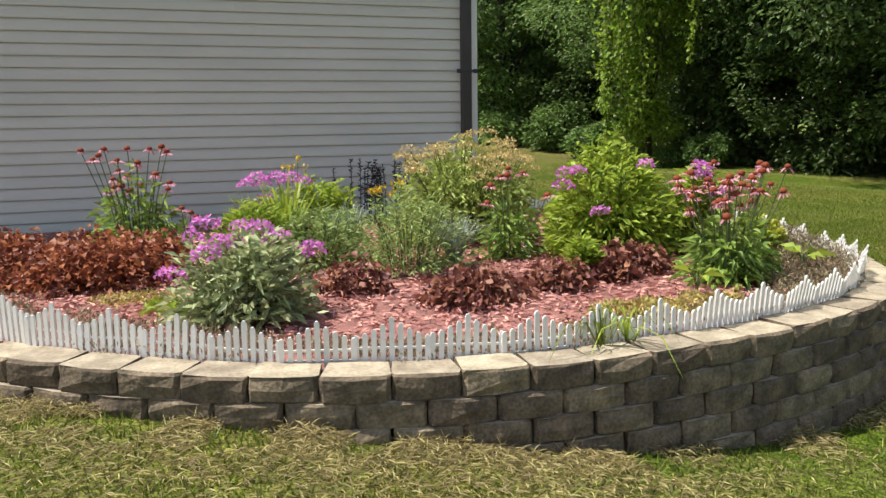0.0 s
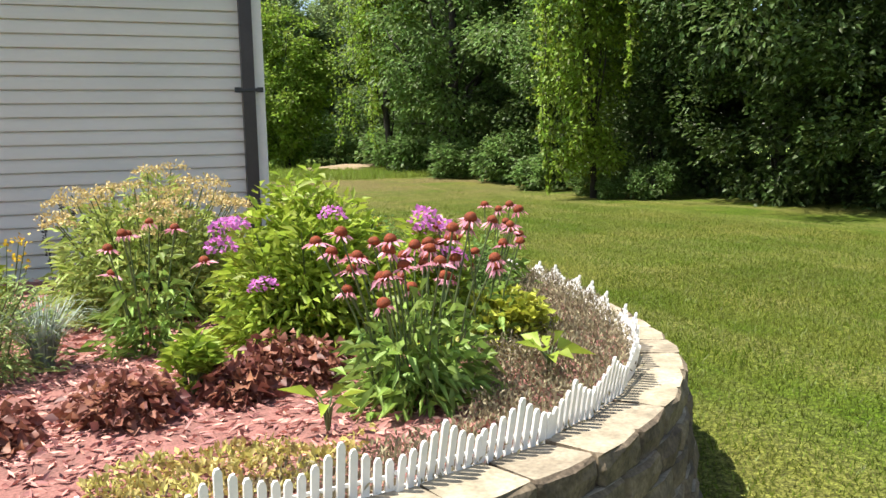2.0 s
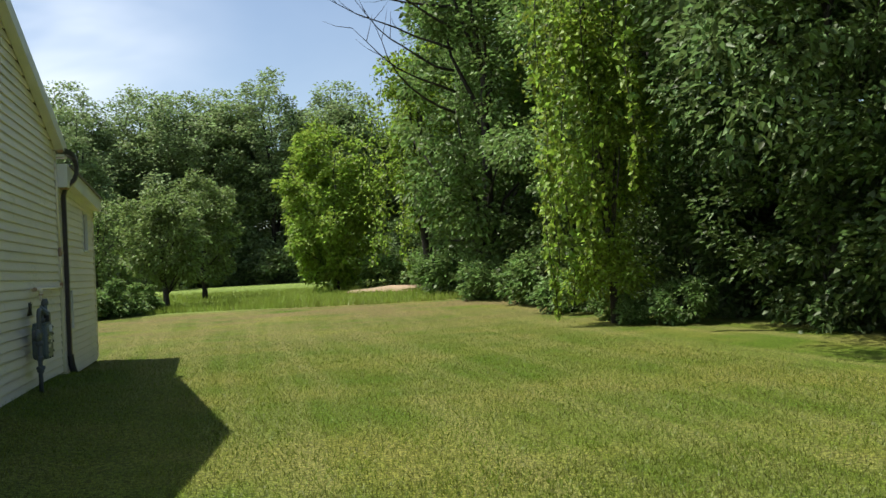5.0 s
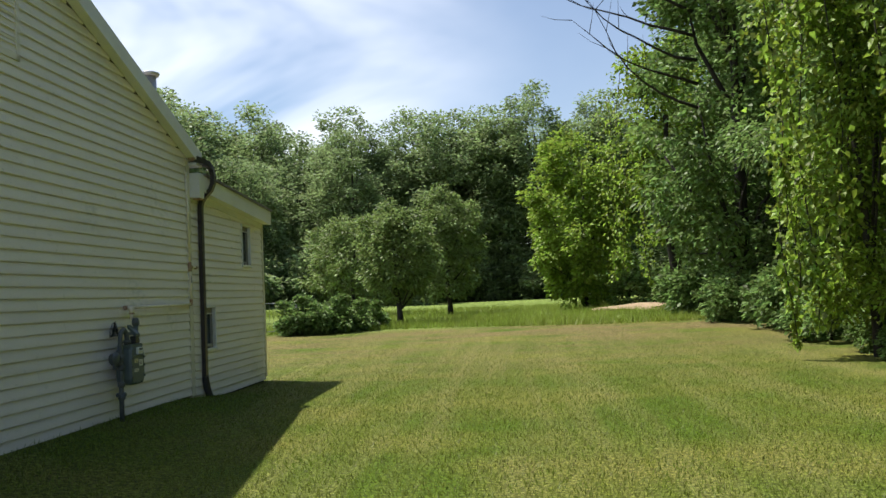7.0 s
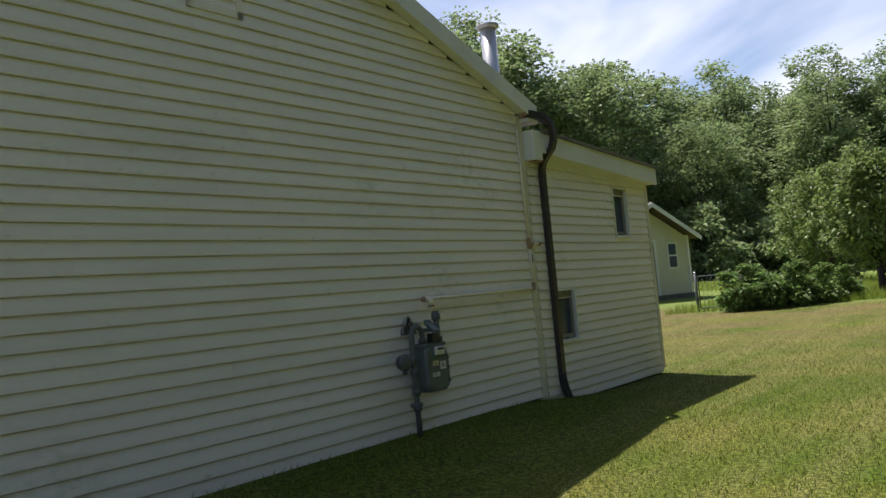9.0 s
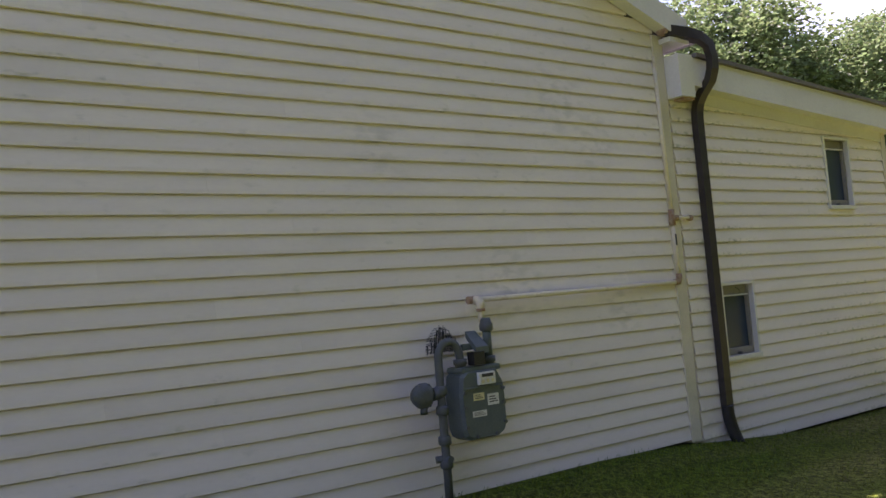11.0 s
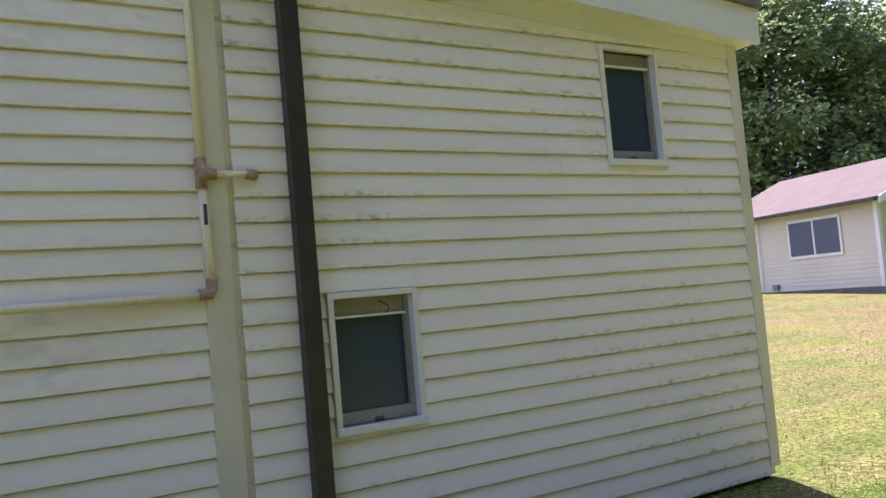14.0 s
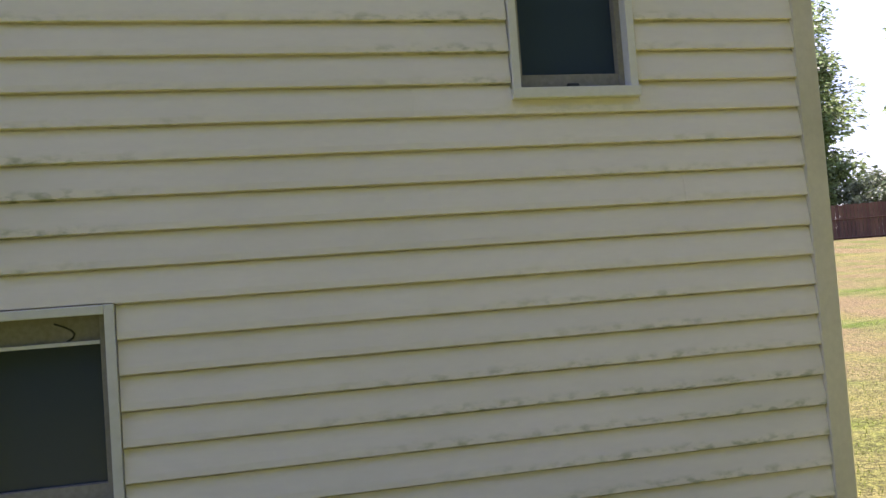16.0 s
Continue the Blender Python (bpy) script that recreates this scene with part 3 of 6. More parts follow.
# soffit and fascia of the eaves
for y0, y1 in ((FY - 0.27, FY - 0.02), (MY + 0.02, MY + 0.27)):
    tagged(part("eave_trim", box((BACK_X, y0, EAVE_Z - 0.10), (RX - 0.005, y1, EAVE_Z - 0.06)), None, "", TRIM), "white boxed soffit under the eaves", "trim", kind="structure")


def gutter(y, s):
    g = thing("gutter", "dark brown aluminium gutter along the eave", "gutter", kind="structure")
    prof = [(0, 0), (0.11, 0), (0.13, 0.11), (0.12, 0.11), (0.10, 0.012), (0.012, 0.012), (0.012, 0.11), (0, 0.11)]
    verts, faces = extrude_profile(prof, (BACK_X, y, EAVE_Z - 0.08), (RX - 0.02, y, EAVE_Z - 0.08), (0, s, 0))
    part("trough", mesh_of("trough", verts, faces, BROWN), g)
    return g


gutter(FY - 0.27, -1)
gutter(MY + 0.27, 1)

# addition roof, low slope
AX = WX + 0.17


def add_top(y):
    return 3.30 - 0.062 * (y - MY)


roof_slab("roof_addition", "grey shingle edge of the low addition roof", MY + 0.28, add_top(MY + 0.28), AY + 0.12, add_top(AY + 0.12), -4.2, AX + 0.03, 0.035, SHINGLE)
rake_board(MY + 0.20, add_top(MY + 0.20) - 0.004, AY + 0.10, add_top(AY + 0.10) - 0.004, AX - 0.03, AX, 0.235, "white fascia along the addition roof edge")
rake_board(MY + 0.10, add_top(MY + 0.1) - 0.20, AY + 0.07, add_top(AY + 0.07) - 0.20, WX + 0.02, AX - 0.034, 0.03, "white soffit under the addition roof edge")
rake_board(AY + 0.07, add_top(AY + 0.1) - 0.006, AY + 0.098, add_top(AY + 0.1) - 0.006, -4.2, AX - 0.034, 0.22, "white fascia across the addition's back eave")
rake_board(MY + 0.10, add_top(MY + 0.1) - 0.222, AY - 0.02, add_top(AY - 0.02) - 0.222, WX - 0.01, WX + 0.030, 0.11, "cream frieze board under the addition soffit")
box_end = thing("eave_return", "white boxed end of the addition eave beside the corner post", "trim", kind="structure")
part("cover", box((WX + 0.02, MY + 0.068, 2.945), (AX + 0.004, MY + 0.25, 3.30), 0.005), box_end, "", TRIM)
for y in (MY + 0.11, MY + 0.18):
    part("flashing_tab", box((WX + 0.06, y, 2.925), (WX + 0.16, y + 0.07, 2.944)), box_end, "rust-stained metal tab", RUST)


def corner_post(name, label, x, y, z0, z1, material, w=0.088):
    bm = box((x - w, y, z0), (x + 0.034, y + w, z1), 0.006)
    return tagged(part(name, bm, None, "", material), label, "trim", kind="structure")


corner_post("corner_trim", "white corner post at the front of the house", WX, FY - 0.034, 0.2, EAVE_Z - 0.1, TRIM, 0.10)
corner_post("corner_trim", "cream post where house and addition meet", WX, MY - 0.06, 0.16, EAVE_Z - 0.02, CREAM_TRIM, 0.125)
corner_post("corner_trim", "cream corner post at the end of the addition", WX, AY - 0.07, 0.09, 2.96, CREAM_TRIM, 0.09)


def corner_downspout():
    d = thing("downspout", "dark brown square downspout strapped to the front corner", "downspout")
    x, y = WX - 0.105, FY - 0.06
    part("pipe", rect_tube([(x, y, 0.42), (x, y, 3.32), (x, FY - 0.18, 3.43), (x, FY - 0.33, 3.46)], 0.05, 0.033, (1, 0, 0)), d, "", BROWN)
    for z in (1.955, 3.10):
        b = bmesh.new()
        add_box(b, (x - 0.115, y - 0.039, z - 0.014), (x + 0.115, y - 0.032, z + 0.014), 0.002)
        for s in (-1, 1):
            add_box(b, (x + s * 0.051 - 0.004, y - 0.032, z - 0.013), (x + s * 0.051 + 0.004, FY - 0.012, z + 0.013))
            add_box(b, (x + s * 0.09 - 0.026, y - 0.046, z - 0.021), (x + s * 0.09 + 0.026, y - 0.038, z + 0.021), 0.004)
        part("strap", b, d, "black strap with rounded ends", BLACK_PLASTIC)


corner_downspout()


def addition_downspout():
    d = thing("downspout", "dark brown downspout with a double bend over the addition eave", "downspout")
    y, x = MY + 0.40, WX + 0.056
    path = [(WX + 0.10, MY + 0.0, 3.50), (WX + 0.13, MY + 0.08, 3.492), (WX + 0.18, MY + 0.20, 3.475), (AX + 0.06, y - 0.11, 3.44), (AX + 0.085, y - 0.03, 3.38),
            (AX + 0.09, y, 3.28), (AX + 0.085, y, 3.18), (AX + 0.05, y, 3.09), (AX - 0.04, y, 3.00), (WX + 0.08, y, 2.93), (x + 0.004, y, 2.86), (x, y, 2.78), (x, y, 0.38)]
    part("pipe", rect_tube(path, 0.030, 0.044, (1, 0, 0)), d, "", BROWN)
    part("outlet", tube([(WX + 0.10, MY - 0.02, 3.50), (WX + 0.10, MY + 0.015, 3.50)], 0.05, 12), d, "rusted outlet ring", RUST)
    rings = [0.40 - 0.012 * i for i in range(30)]
    b = tube([(x + 0.00008 * i * i, y + 0.00005 * i * i, z) for i, z in enumerate(rings)], [0.054 if i % 2 else 0.047 for i in range(30)], 14)
    part("drain_hose", b, d, "black corrugated drain hose", BLACK_PLASTIC)


addition_downspout()


def small_window(name, label, w, rope):
    """A small sash window: outer frame, sill, dark screen below a raised sash."""
    y0, y1, z0, z1 = w
    g = thing(name, label, "window", kind="structure")
    b = bmesh.new()
    f = 0.031
    for lo, hi in (((WX - 0.06, y0 - f, z0 - f), (WX + 0.036, y0, z1 + f)), ((WX - 0.06, y1, z0 - f), (WX + 0.036, y1 + f, z1 + f)),
                   ((WX - 0.06, y0, z1), (WX + 0.036, y1, z1 + f))):
        add_box(b, lo, hi, 0.004)
    part("frame", b, g, "cream metal frame", TRIM)
    part("sill", box((WX - 0.06, y0 - f - 0.004, z0 - f - 0.008), (WX + 0.048, y1 + f + 0.004, z0), 0.004), g, "cream sloping sill", TRIM)
    b = bmesh.new()
    t = 0.022
    zi = z1 - 0.085
    for lo, hi in (((WX - 0.05, y0, z0), (WX - 0.012, y0 + t, z1)), ((WX - 0.05, y1 - t, z0), (WX - 0.012, y1, z1)), ((WX - 0.05, y0, z0), (WX - 0.02, y1, z0 + 0.06))):
        add_box(b, lo, hi, 0.002)
    part("sash", b, g, "weathered inner sash", SASH)
    part("bead", box((WX - 0.03, y0 + t, zi - 0.008), (WX - 0.004, y1 - t, zi + 0.004), 0.002), g, "white bead under the raised sash", TRIM)
    part("head", box((WX - 0.055, y0 + t, zi + 0.004), (WX - 0.03, y1 - t, z1)), g, "grey blind rolled above the pane", SASH)
    p = part("pane", box((WX - 0.052, y0 + t, z0 + 0.06), (WX - 0.046, y1 - t, zi)), g, "dark reflecting pane", PANE)
    if rope:
        pts = [(WX - 0.028, y1 - 0.16 + 0.06 * math.sin(i * 0.5), z1 - 0.02 - 0.012 * i) for i in range(6)]
        part("cord", tube(pts, 0.003, 6), g, "loose cord", INK)
    part("latch", box((WX - 0.02, (y0 + y1) / 2 - 0.02, z0 + 0.002), (WX - 0.002, (y0 + y1) / 2 + 0.025, z0 + 0.024), 0.006), g, "small dark latch", INK)


small_window("window_1", "small low window with a raised sash and dark pane", low_window, True)
small_window("window_2", "small high window with a dark pane under the eave", high_window, False)


def attic_hatch():
    y0, y1, z0, z1 = 12.43, 12.97, 3.77, 4.48
    g = thing("attic_vent", "painted attic vent panel set in the gable", "vent")
    b = bmesh.new()
    for lo, hi in (((WX, y0, z0), (WX + 0.035, y0 + 0.06, z1)), ((WX, y1 - 0.06, z0), (WX + 0.035, y1, z1)), ((WX, y0, z0), (WX + 0.035, y1, z0 + 0.06)), ((WX, y0, z1 - 0.06), (WX + 0.035, y1, z1))):
        add_box(b, lo, hi, 0.004)
    part("surround", b, g, "", SIDING)
    for i in range(8):
        z = z0 + 0.07 + i * 0.072
        verts, faces = extrude_profile([(0.0, 0.0), (0.024, -0.012), (0.028, -0.004), (0.006, 0.055), (0.0, 0.055)], (WX + 0.004, y0 + 0.06, z), (WX + 0.004, y1 - 0.06, z), (1, 0, 0))
        part("slat", mesh_of("slat", verts, faces, SIDING), g)


attic_hatch()


def flue():
    g = thing("flue_pipe", "galvanised flue pipe with a round cap above the roof", "flue")
    x, y = 2.73, 18.24
    part("pipe", tube([(x, y, 3.0), (x, y, 5.03)], 0.105, 20), g, "", STEEL)
    part("cap", tube([(x, y, 5.02), (x, y, 5.055), (x, y, 5.075), (x, y, 5.11)], [0.135, 0.155, 0.155, 0.05], 20), g, "", STEEL)


flue()

HOUSE = [o for o in scene.objects if o.parent is None and o.name not in ("camera", "sun", "ground")]
SKEW = Matrix.Translation((3.68, 17.1, 0)) @ Matrix.Rotation(radians(0.05), 4, "Z") @ Matrix.Translation((-3.68, -17.1, 0))
for o in HOUSE:
    o.matrix_basis = SKEW @ o.matrix_basis

# ---- flower bed wall ----
EDGE = [(-2.3, 8.1), (-1.95, 6.7), (-1.35, 5.3), (-0.75, 4.3), (-0.27, 3.72), (0.30, 3.28), (0.78, 3.02), (1.32, 2.86), (1.88, 2.79), (2.54, 2.82), (3.10, 2.91),
        (3.50, 3.02), (3.95, 3.22), (4.40, 3.57), (4.72, 3.98), (4.93, 4.42), (5.07, 4.85), (5.18, 5.30), (5.27, 5.80), (5.24, 6.25), (5.10, 6.75), (4.85, 7.25), (4.5, 7.75), (3.95, 8.05)]


def along(points, step):
    """Points every step metres along a softly bent line, each with its direction."""
    fine = []
    for i in range(len(points) - 1):
        p0, p1, p2, p3 = (Vector(points[min(max(k, 0), len(points) - 1)]) for k in (i - 1, i, i + 1, i + 2))
        for s in range(24):
            t = s / 24
            fine.append(0.5 * ((2 * p1) + (p2 - p0) * t + (2 * p0 - 5 * p1 + 4 * p2 - p3) * t * t + (3 * p1 - p0 - 3 * p2 + p3) * t ** 3))
    out, need = [], 0.0
    for a, b in zip(fine, fine[1:]):
        d = (b - a).length
        while need <= d:
            out.append((a.lerp(b, need / d), (b - a).normalized()))
            need += step
        need -= d
    return out


TOP_Z, BLOCK_H, BLOCK_W, BLOCK_D = 0.54, 0.104, 0.276, 0.21
rng = random.Random(4)


def block_mesh(seed):
    """A split-faced block with a bevelled, faceted front."""
    r = random.Random(seed)
    bm = bmesh.new()
    w, d, h, c = BLOCK_W / 2 - 0.003, BLOCK_D, BLOCK_H - 0.002, 0.05
    base = [(-w * 0.88, d), (-w, c * 0.5), (-w * 0.90, 0.002), (0, -0.008), (w * 0.90, 0.002), (w, c * 0.5), (w * 0.88, d)]
    rings = []
    for z, inset in ((0.0, 0.003), (0.008, -0.002), (h * 0.5, -0.005), (h - 0.010, -0.001), (h, 0.009)):
        rings.append([bm.verts.new((x + (r.uniform(-0.004, 0.004) if y < d else 0), y + (inset + r.uniform(-0.008, 0.008) if y < d else 0), z + (r.uniform(-0.003, 0.003) if z == h else 0))) for x, y in base])
    n = len(base)
    for a, b in zip(rings, rings[1:]):
        for k in range(n):
            bm.faces.new((a[k], a[(k + 1) % n], b[(k + 1) % n], b[k]))
    bm.faces.new(rings[0][::-1])
    # the top face takes the colour paled as if sunlit
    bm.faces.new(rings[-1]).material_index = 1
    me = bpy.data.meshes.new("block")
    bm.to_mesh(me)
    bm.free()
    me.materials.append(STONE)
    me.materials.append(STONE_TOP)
    return me


bed_wall = thing("retaining_wall", "low curved retaining wall of tan split-faced concrete blocks", "wall", kind="structure")
block_kinds = [block_mesh(s) for s in range(8)]
for course in range(6):
    z = TOP_Z - (course + 1) * BLOCK_H
    row = along(EDGE, BLOCK_W)
    for i, (p, way) in enumerate(along(EDGE, BLOCK_W / 2)[course % 2::2]):
        if z + BLOCK_H < ground_z(p.x, p.y) - 0.02 or (p.y > 7.0 and p.x < 0) or (p.y > 7.6):
            continue
        ob = part("block", block_kinds[rng.randrange(8)], bed_wall)
        turn = math.degrees(math.atan2(way.y, way.x)) + rng.uniform(-2.5, 2.5)
        back = 0.012 * -course + rng.uniform(-0.006, 0.006)
        inward = Vector((-way.y, way.x))
        ob.matrix_basis = pose(p.x + inward.x * back, p.y + inward.y * back, z + (rng.uniform(-0.003, 0.003) if course == 0 else 0), rng.uniform(-1.0, 1.0) * (course == 0), rng.uniform(-0.8, 0.8) * (course == 0), turn)


def bed_z(x, y):
    return 0.50 + 0.05 * smooth(3.0, 5.0, y) + 0.015 * noise.noise((x * 2, y * 2, 0))


def inside_bed(x, y, margin=0.0):
    """Whether a place lies within the bed, margin metres inside its wall."""
    hit = False
    for (x0, y0), (x1, y1) in zip(BED_LOOP, BED_LOOP[1:] + BED_LOOP[:1]):
        if (y0 > y) != (y1 > y) and x < x0 + (y - y0) / (y1 - y0) * (x1 - x0):
            hit = not hit
    return hit and (not margin or all(math.hypot(x - p[0], y - p[1]) > margin for p in BED_LOOP[:-1]))


BED_LOOP = [(p.x, p.y) for p, w in along(EDGE, 0.12)]


def bed_soil():
    bm = bmesh.new()
    rim = along(EDGE, 0.15)
    rings = []
    centre = Vector((2.0, 6.0))
    for k in range(12):
        s = 1 - k / 12
        ring = []
        for p, way in rim:
            q = p + Vector((-way.y, way.x)) * 0.195
            q = centre.lerp(q, s)
            if q.y > 8.08:
                q.y = 8.08
            ring.append(bm.verts.new((q.x, q.y, bed_z(q.x, q.y))))
        rings.append(ring)
    for a, b in zip(rings, rings[1:]):
        for i in range(len(rim) - 1):
            bm.faces.new((a[i], a[i + 1], b[i + 1], b[i]))
    fan = bm.verts.new((2.0, 6.0, bed_z(2.0, 6.0)))
    for i in range(len(rim) - 1):
        bm.faces.new((rings[-1][i], rings[-1][i + 1], fan))
    bm.faces.new([r[0] for r in rings] + [fan] + [r[-1] for r in rings[::-1]])
    me = bpy.data.meshes.new("bed_soil")
    bmesh.ops.recalc_face_normals(bm, faces=bm.faces)
    bm.to_mesh(me)
    bm.free()
    me.materials.append(MULCH_SOIL)
    tagged(new("bed_soil", me), "raised flower bed covered in red dyed mulch", "flower bed", kind="structure")


bed_soil()


# ---- foliage ----
gen = np.random.default_rng(7)


def unit(v):
    return v / np.maximum(np.linalg.norm(v, axis=1, keepdims=True), 1e-6)


def leaves(name, centres, ways, length, width, material, droop=0.2, fold=0.25, face_up=0.9):
    """Folded leaves: two triangles each, growing from centres along ways."""
    n = len(centres)
    ways = unit(ways)
    side = unit(np.cross(ways, gen.normal(size=(n, 3)) + np.array([0, 0, face_up])))
    up = np.cross(side, ways)
    ln = (length * gen.uniform(0.65, 1.25, n))[:, None]
    wd = (width * gen.uniform(0.7, 1.2, n))[:, None]
    tip = centres + ways * ln - np.array([0, 0, 1]) * ln * droop
    mid = centres + ways * ln * 0.45
    left, right = mid + side * wd * 0.5 + up * wd * fold, mid - side * wd * 0.5 + up * wd * fold
    verts = np.stack([centres, left, tip, right], 1).reshape(-1, 3)
    i = np.arange(n)[:, None] * 4
    faces = np.stack([i + np.array([0, 1, 2]), i + np.array([0, 2, 3])], 1).reshape(-1, 3)
    return fast_mesh(name, verts, faces, material)


def crown_points(n, clumps, shape, radius, rise, seed, lobes=0.35, flat=0.75):
    """Leaf places and outward ways in a crown of many clumps with gaps. shape: half widths; rise: height of its middle."""
    r = np.random.default_rng(seed)
    d = unit(r.normal(size=(clumps, 3)))
    reach = r.uniform(0.45, 1.0, clumps) ** 0.5
    bumps = 1 + lobes * np.array([noise.noise(tuple(v * 1.7 + seed)) for v in d])
    c = d * (reach * bumps)[:, None] * np.array(shape)
    c[:, 2] = np.maximum(c[:, 2], -shape[2] * 0.97)
    which = r.integers(0, clumps, n)
    off = unit(r.normal(size=(n, 3))) * (r.uniform(0, 1, n) ** 0.5)[:, None] * radius * r.uniform(0.6, 1.3, clumps)[which][:, None] * np.array([1, 1, flat])
    p = c[which] + off
    w = (unit(off) + unit(c[which]) * 0.5 + r.normal(size=(n, 3)) * 0.6) * np.array([1, 1, 0.6])
    p[:, 2] += rise
    return p, w, c + np.array([0, 0, rise])


def tree_template(label, category, height, half, trunk, n, clumps, radius, size, material, seed, low=0.1, limbs=9, name="tree", lobes=0.35):
    """A tree: tapered trunk with limbs, and a crown of leaf clumps."""
    t = thing(name, label, category, (0, 0, -60))
    r = random.Random(seed)
    rise = height * (1 + low) / 2
    shape = (half, half, height * (1 - low) / 2)
    p, w, c = crown_points(n, clumps, shape, radius, rise, seed, lobes)
    bm = bmesh.new()
    lean = Vector((r.uniform(-0.06, 0.06), r.uniform(-0.06, 0.06), 0))
    levels = 8
    stem = [Vector((0, 0, height * 0.85 * i / levels - 0.2 * (i == 0))) + lean * (height * i / levels) + Vector((r.uniform(-1, 1), r.uniform(-1, 1), 0)) * 0.03 * height * (i > 1) * 0.4 for i in range(levels + 1)]
    add_tube(bm, stem, [trunk * (1.35 if i == 0 else 1) * (1 - 0.88 * i / levels) for i in range(levels + 1)], 9)
    order = r.sample(range(len(c)), min(limbs, len(c)))
    for k in order:
        goal = Vector(c[k])
        start = stem[min(levels - 2, max(1, int(levels * max(0.15, (goal.z / height - 0.2)))))]
        mid = start.lerp(goal, 0.5) + Vector((r.uniform(-1, 1), r.uniform(-1, 1), 0.5)) * 0.06 * height * 0.5
        add_tube(bm, [start, mid, goal], [trunk * 0.4, trunk * 0.22, trunk * 0.06], 6)
    part("trunk", bm, t, "grey-brown trunk with limbs", BARK)
    part("crown", leaves("crown", p, w, size, size * 0.62, material, 0.2, 0.2, 1.3), t)
    return t


def plant_at(template, x, y, turn=0.0, s=(1, 1, 1), z=None, group="", label=""):
    ob = copy_thing(template, Matrix.LocRotScale((x, y, (ground_z(x, y) if z is None else z) - 0.02), Euler((0, 0, radians(turn))), s))
    return tagged(ob, label, group=group)


def drop(template):
    for o in (*template.children_recursive, template):
        bpy.data.objects.remove(o)


# ---- woods ----
place = random.Random(11)
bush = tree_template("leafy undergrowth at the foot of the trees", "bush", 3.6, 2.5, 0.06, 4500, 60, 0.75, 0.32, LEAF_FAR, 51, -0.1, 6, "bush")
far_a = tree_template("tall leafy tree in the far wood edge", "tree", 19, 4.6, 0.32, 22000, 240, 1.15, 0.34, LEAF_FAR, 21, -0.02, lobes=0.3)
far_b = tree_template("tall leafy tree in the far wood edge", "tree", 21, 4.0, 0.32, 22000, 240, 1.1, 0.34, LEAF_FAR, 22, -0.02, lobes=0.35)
for row, (x0, x1, y0, n) in enumerate(((-34, 34, 88, 19), (-36, 40, 97, 15))):
    for i in range(n):
        x = x0 + (x1 - x0) * (i + place.uniform(-0.3, 0.3)) / max(1, n - 1)
        k = place.uniform(0.78, 0.98) * (1 + 0.12 * row)
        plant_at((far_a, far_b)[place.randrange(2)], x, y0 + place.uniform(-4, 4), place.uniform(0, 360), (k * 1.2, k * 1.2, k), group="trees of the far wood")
for i in range(20):
    k = place.uniform(0.9, 1.4)
    plant_at(bush, -34 + 3.5 * i + place.uniform(-1, 1), 83 + place.uniform(-2, 2), place.uniform(0, 360), (k * 1.2, k * 1.2, k), group="undergrowth of the far wood")
for x, y in ((-47, 40), (-43, 50), (-33.5, 62), (-50, 56), (-28, 64), (-37, 70), (-20, 68), (-13, 72), (-51, 30), (-53, 20), (-22, 78), (-6, 78), (-30, 74), (-50, 50), (-56, 36), (-14, 80), (-24.5, 61)):
    k = place.uniform(0.85, 1.05) * (0.66 if x > -15 else 1)
    plant_at((far_a, far_b)[place.randrange(2)], x, y, place.uniform(0, 360), (k * 1.25, k * 1.25, k), group="trees behind the garage")
for x, y in ((-42, 45), (-38, 52), (-33, 57), (-28, 60), (-23, 63), (-18, 65), (-12, 67), (-6, 71), (0, 76), (-45, 37), (-48, 28)):
    k = place.uniform(1.0, 1.5)
    plant_at(bush, x, y, place.uniform(0, 360), (k, k, k), group="undergrowth behind the garage")
for x, y, k in ((22.5, 15.0, 0.9), (23.0, 20.5, 0.9), (23.5, 9.0, 0.9), (21.0, 4.0, 0.8), (23.5, 28.0, 0.9), (23.0, 34.5, 0.9), (22.0, 49.0, 0.8), (20.5, 55.0, 0.8), (25.0, 61.0, 0.9), (26.0, 42.0, 0.9)):
    plant_at((far_a, far_b)[place.randrange(2)], x, y, place.uniform(0, 360), (k, k, k), group="trees of the wood edge", label="tall leafy tree deep in the shaded wood")
drop(far_a)
drop(far_b)

near_a = tree_template("dense dark tree at the wood edge", "tree", 17, 4.5, 0.26, 38000, 170, 0.95, 0.17, LEAF_WOOD, 31, 0.05, 14, lobes=0.6)
near_b = tree_template("dense dark tree at the wood edge", "tree", 15.5, 4.6, 0.15, 38000, 170, 0.95, 0.17, LEAF_EDGE, 32, 0.17, 14, lobes=0.7)
for x, y, k in ((17.0, 13.2, 0.95), (18.2, 8.2, 1.0), (17.4, 17.4, 0.9), (18.5, 22.0, 1.0), (18.2, 26.5, 0.95), (19.0, 31.5, 1.0), (19.5, 37.5, 1.0), (19.6, 43.0, 1.0)):
    plant_at(near_b if y < 18 else near_a, x, y, place.uniform(0, 360), (k, k, k), group="trees of the wood edge")
drop(near_a)
drop(near_b)
mid = tree_template("leafy undergrowth below the wood edge, darkened as if shaded", "bush", 5.0, 2.6, 0.06, 7500, 90, 0.7, 0.2, LEAF_SHADED, 54, -0.1, 8, "bush")
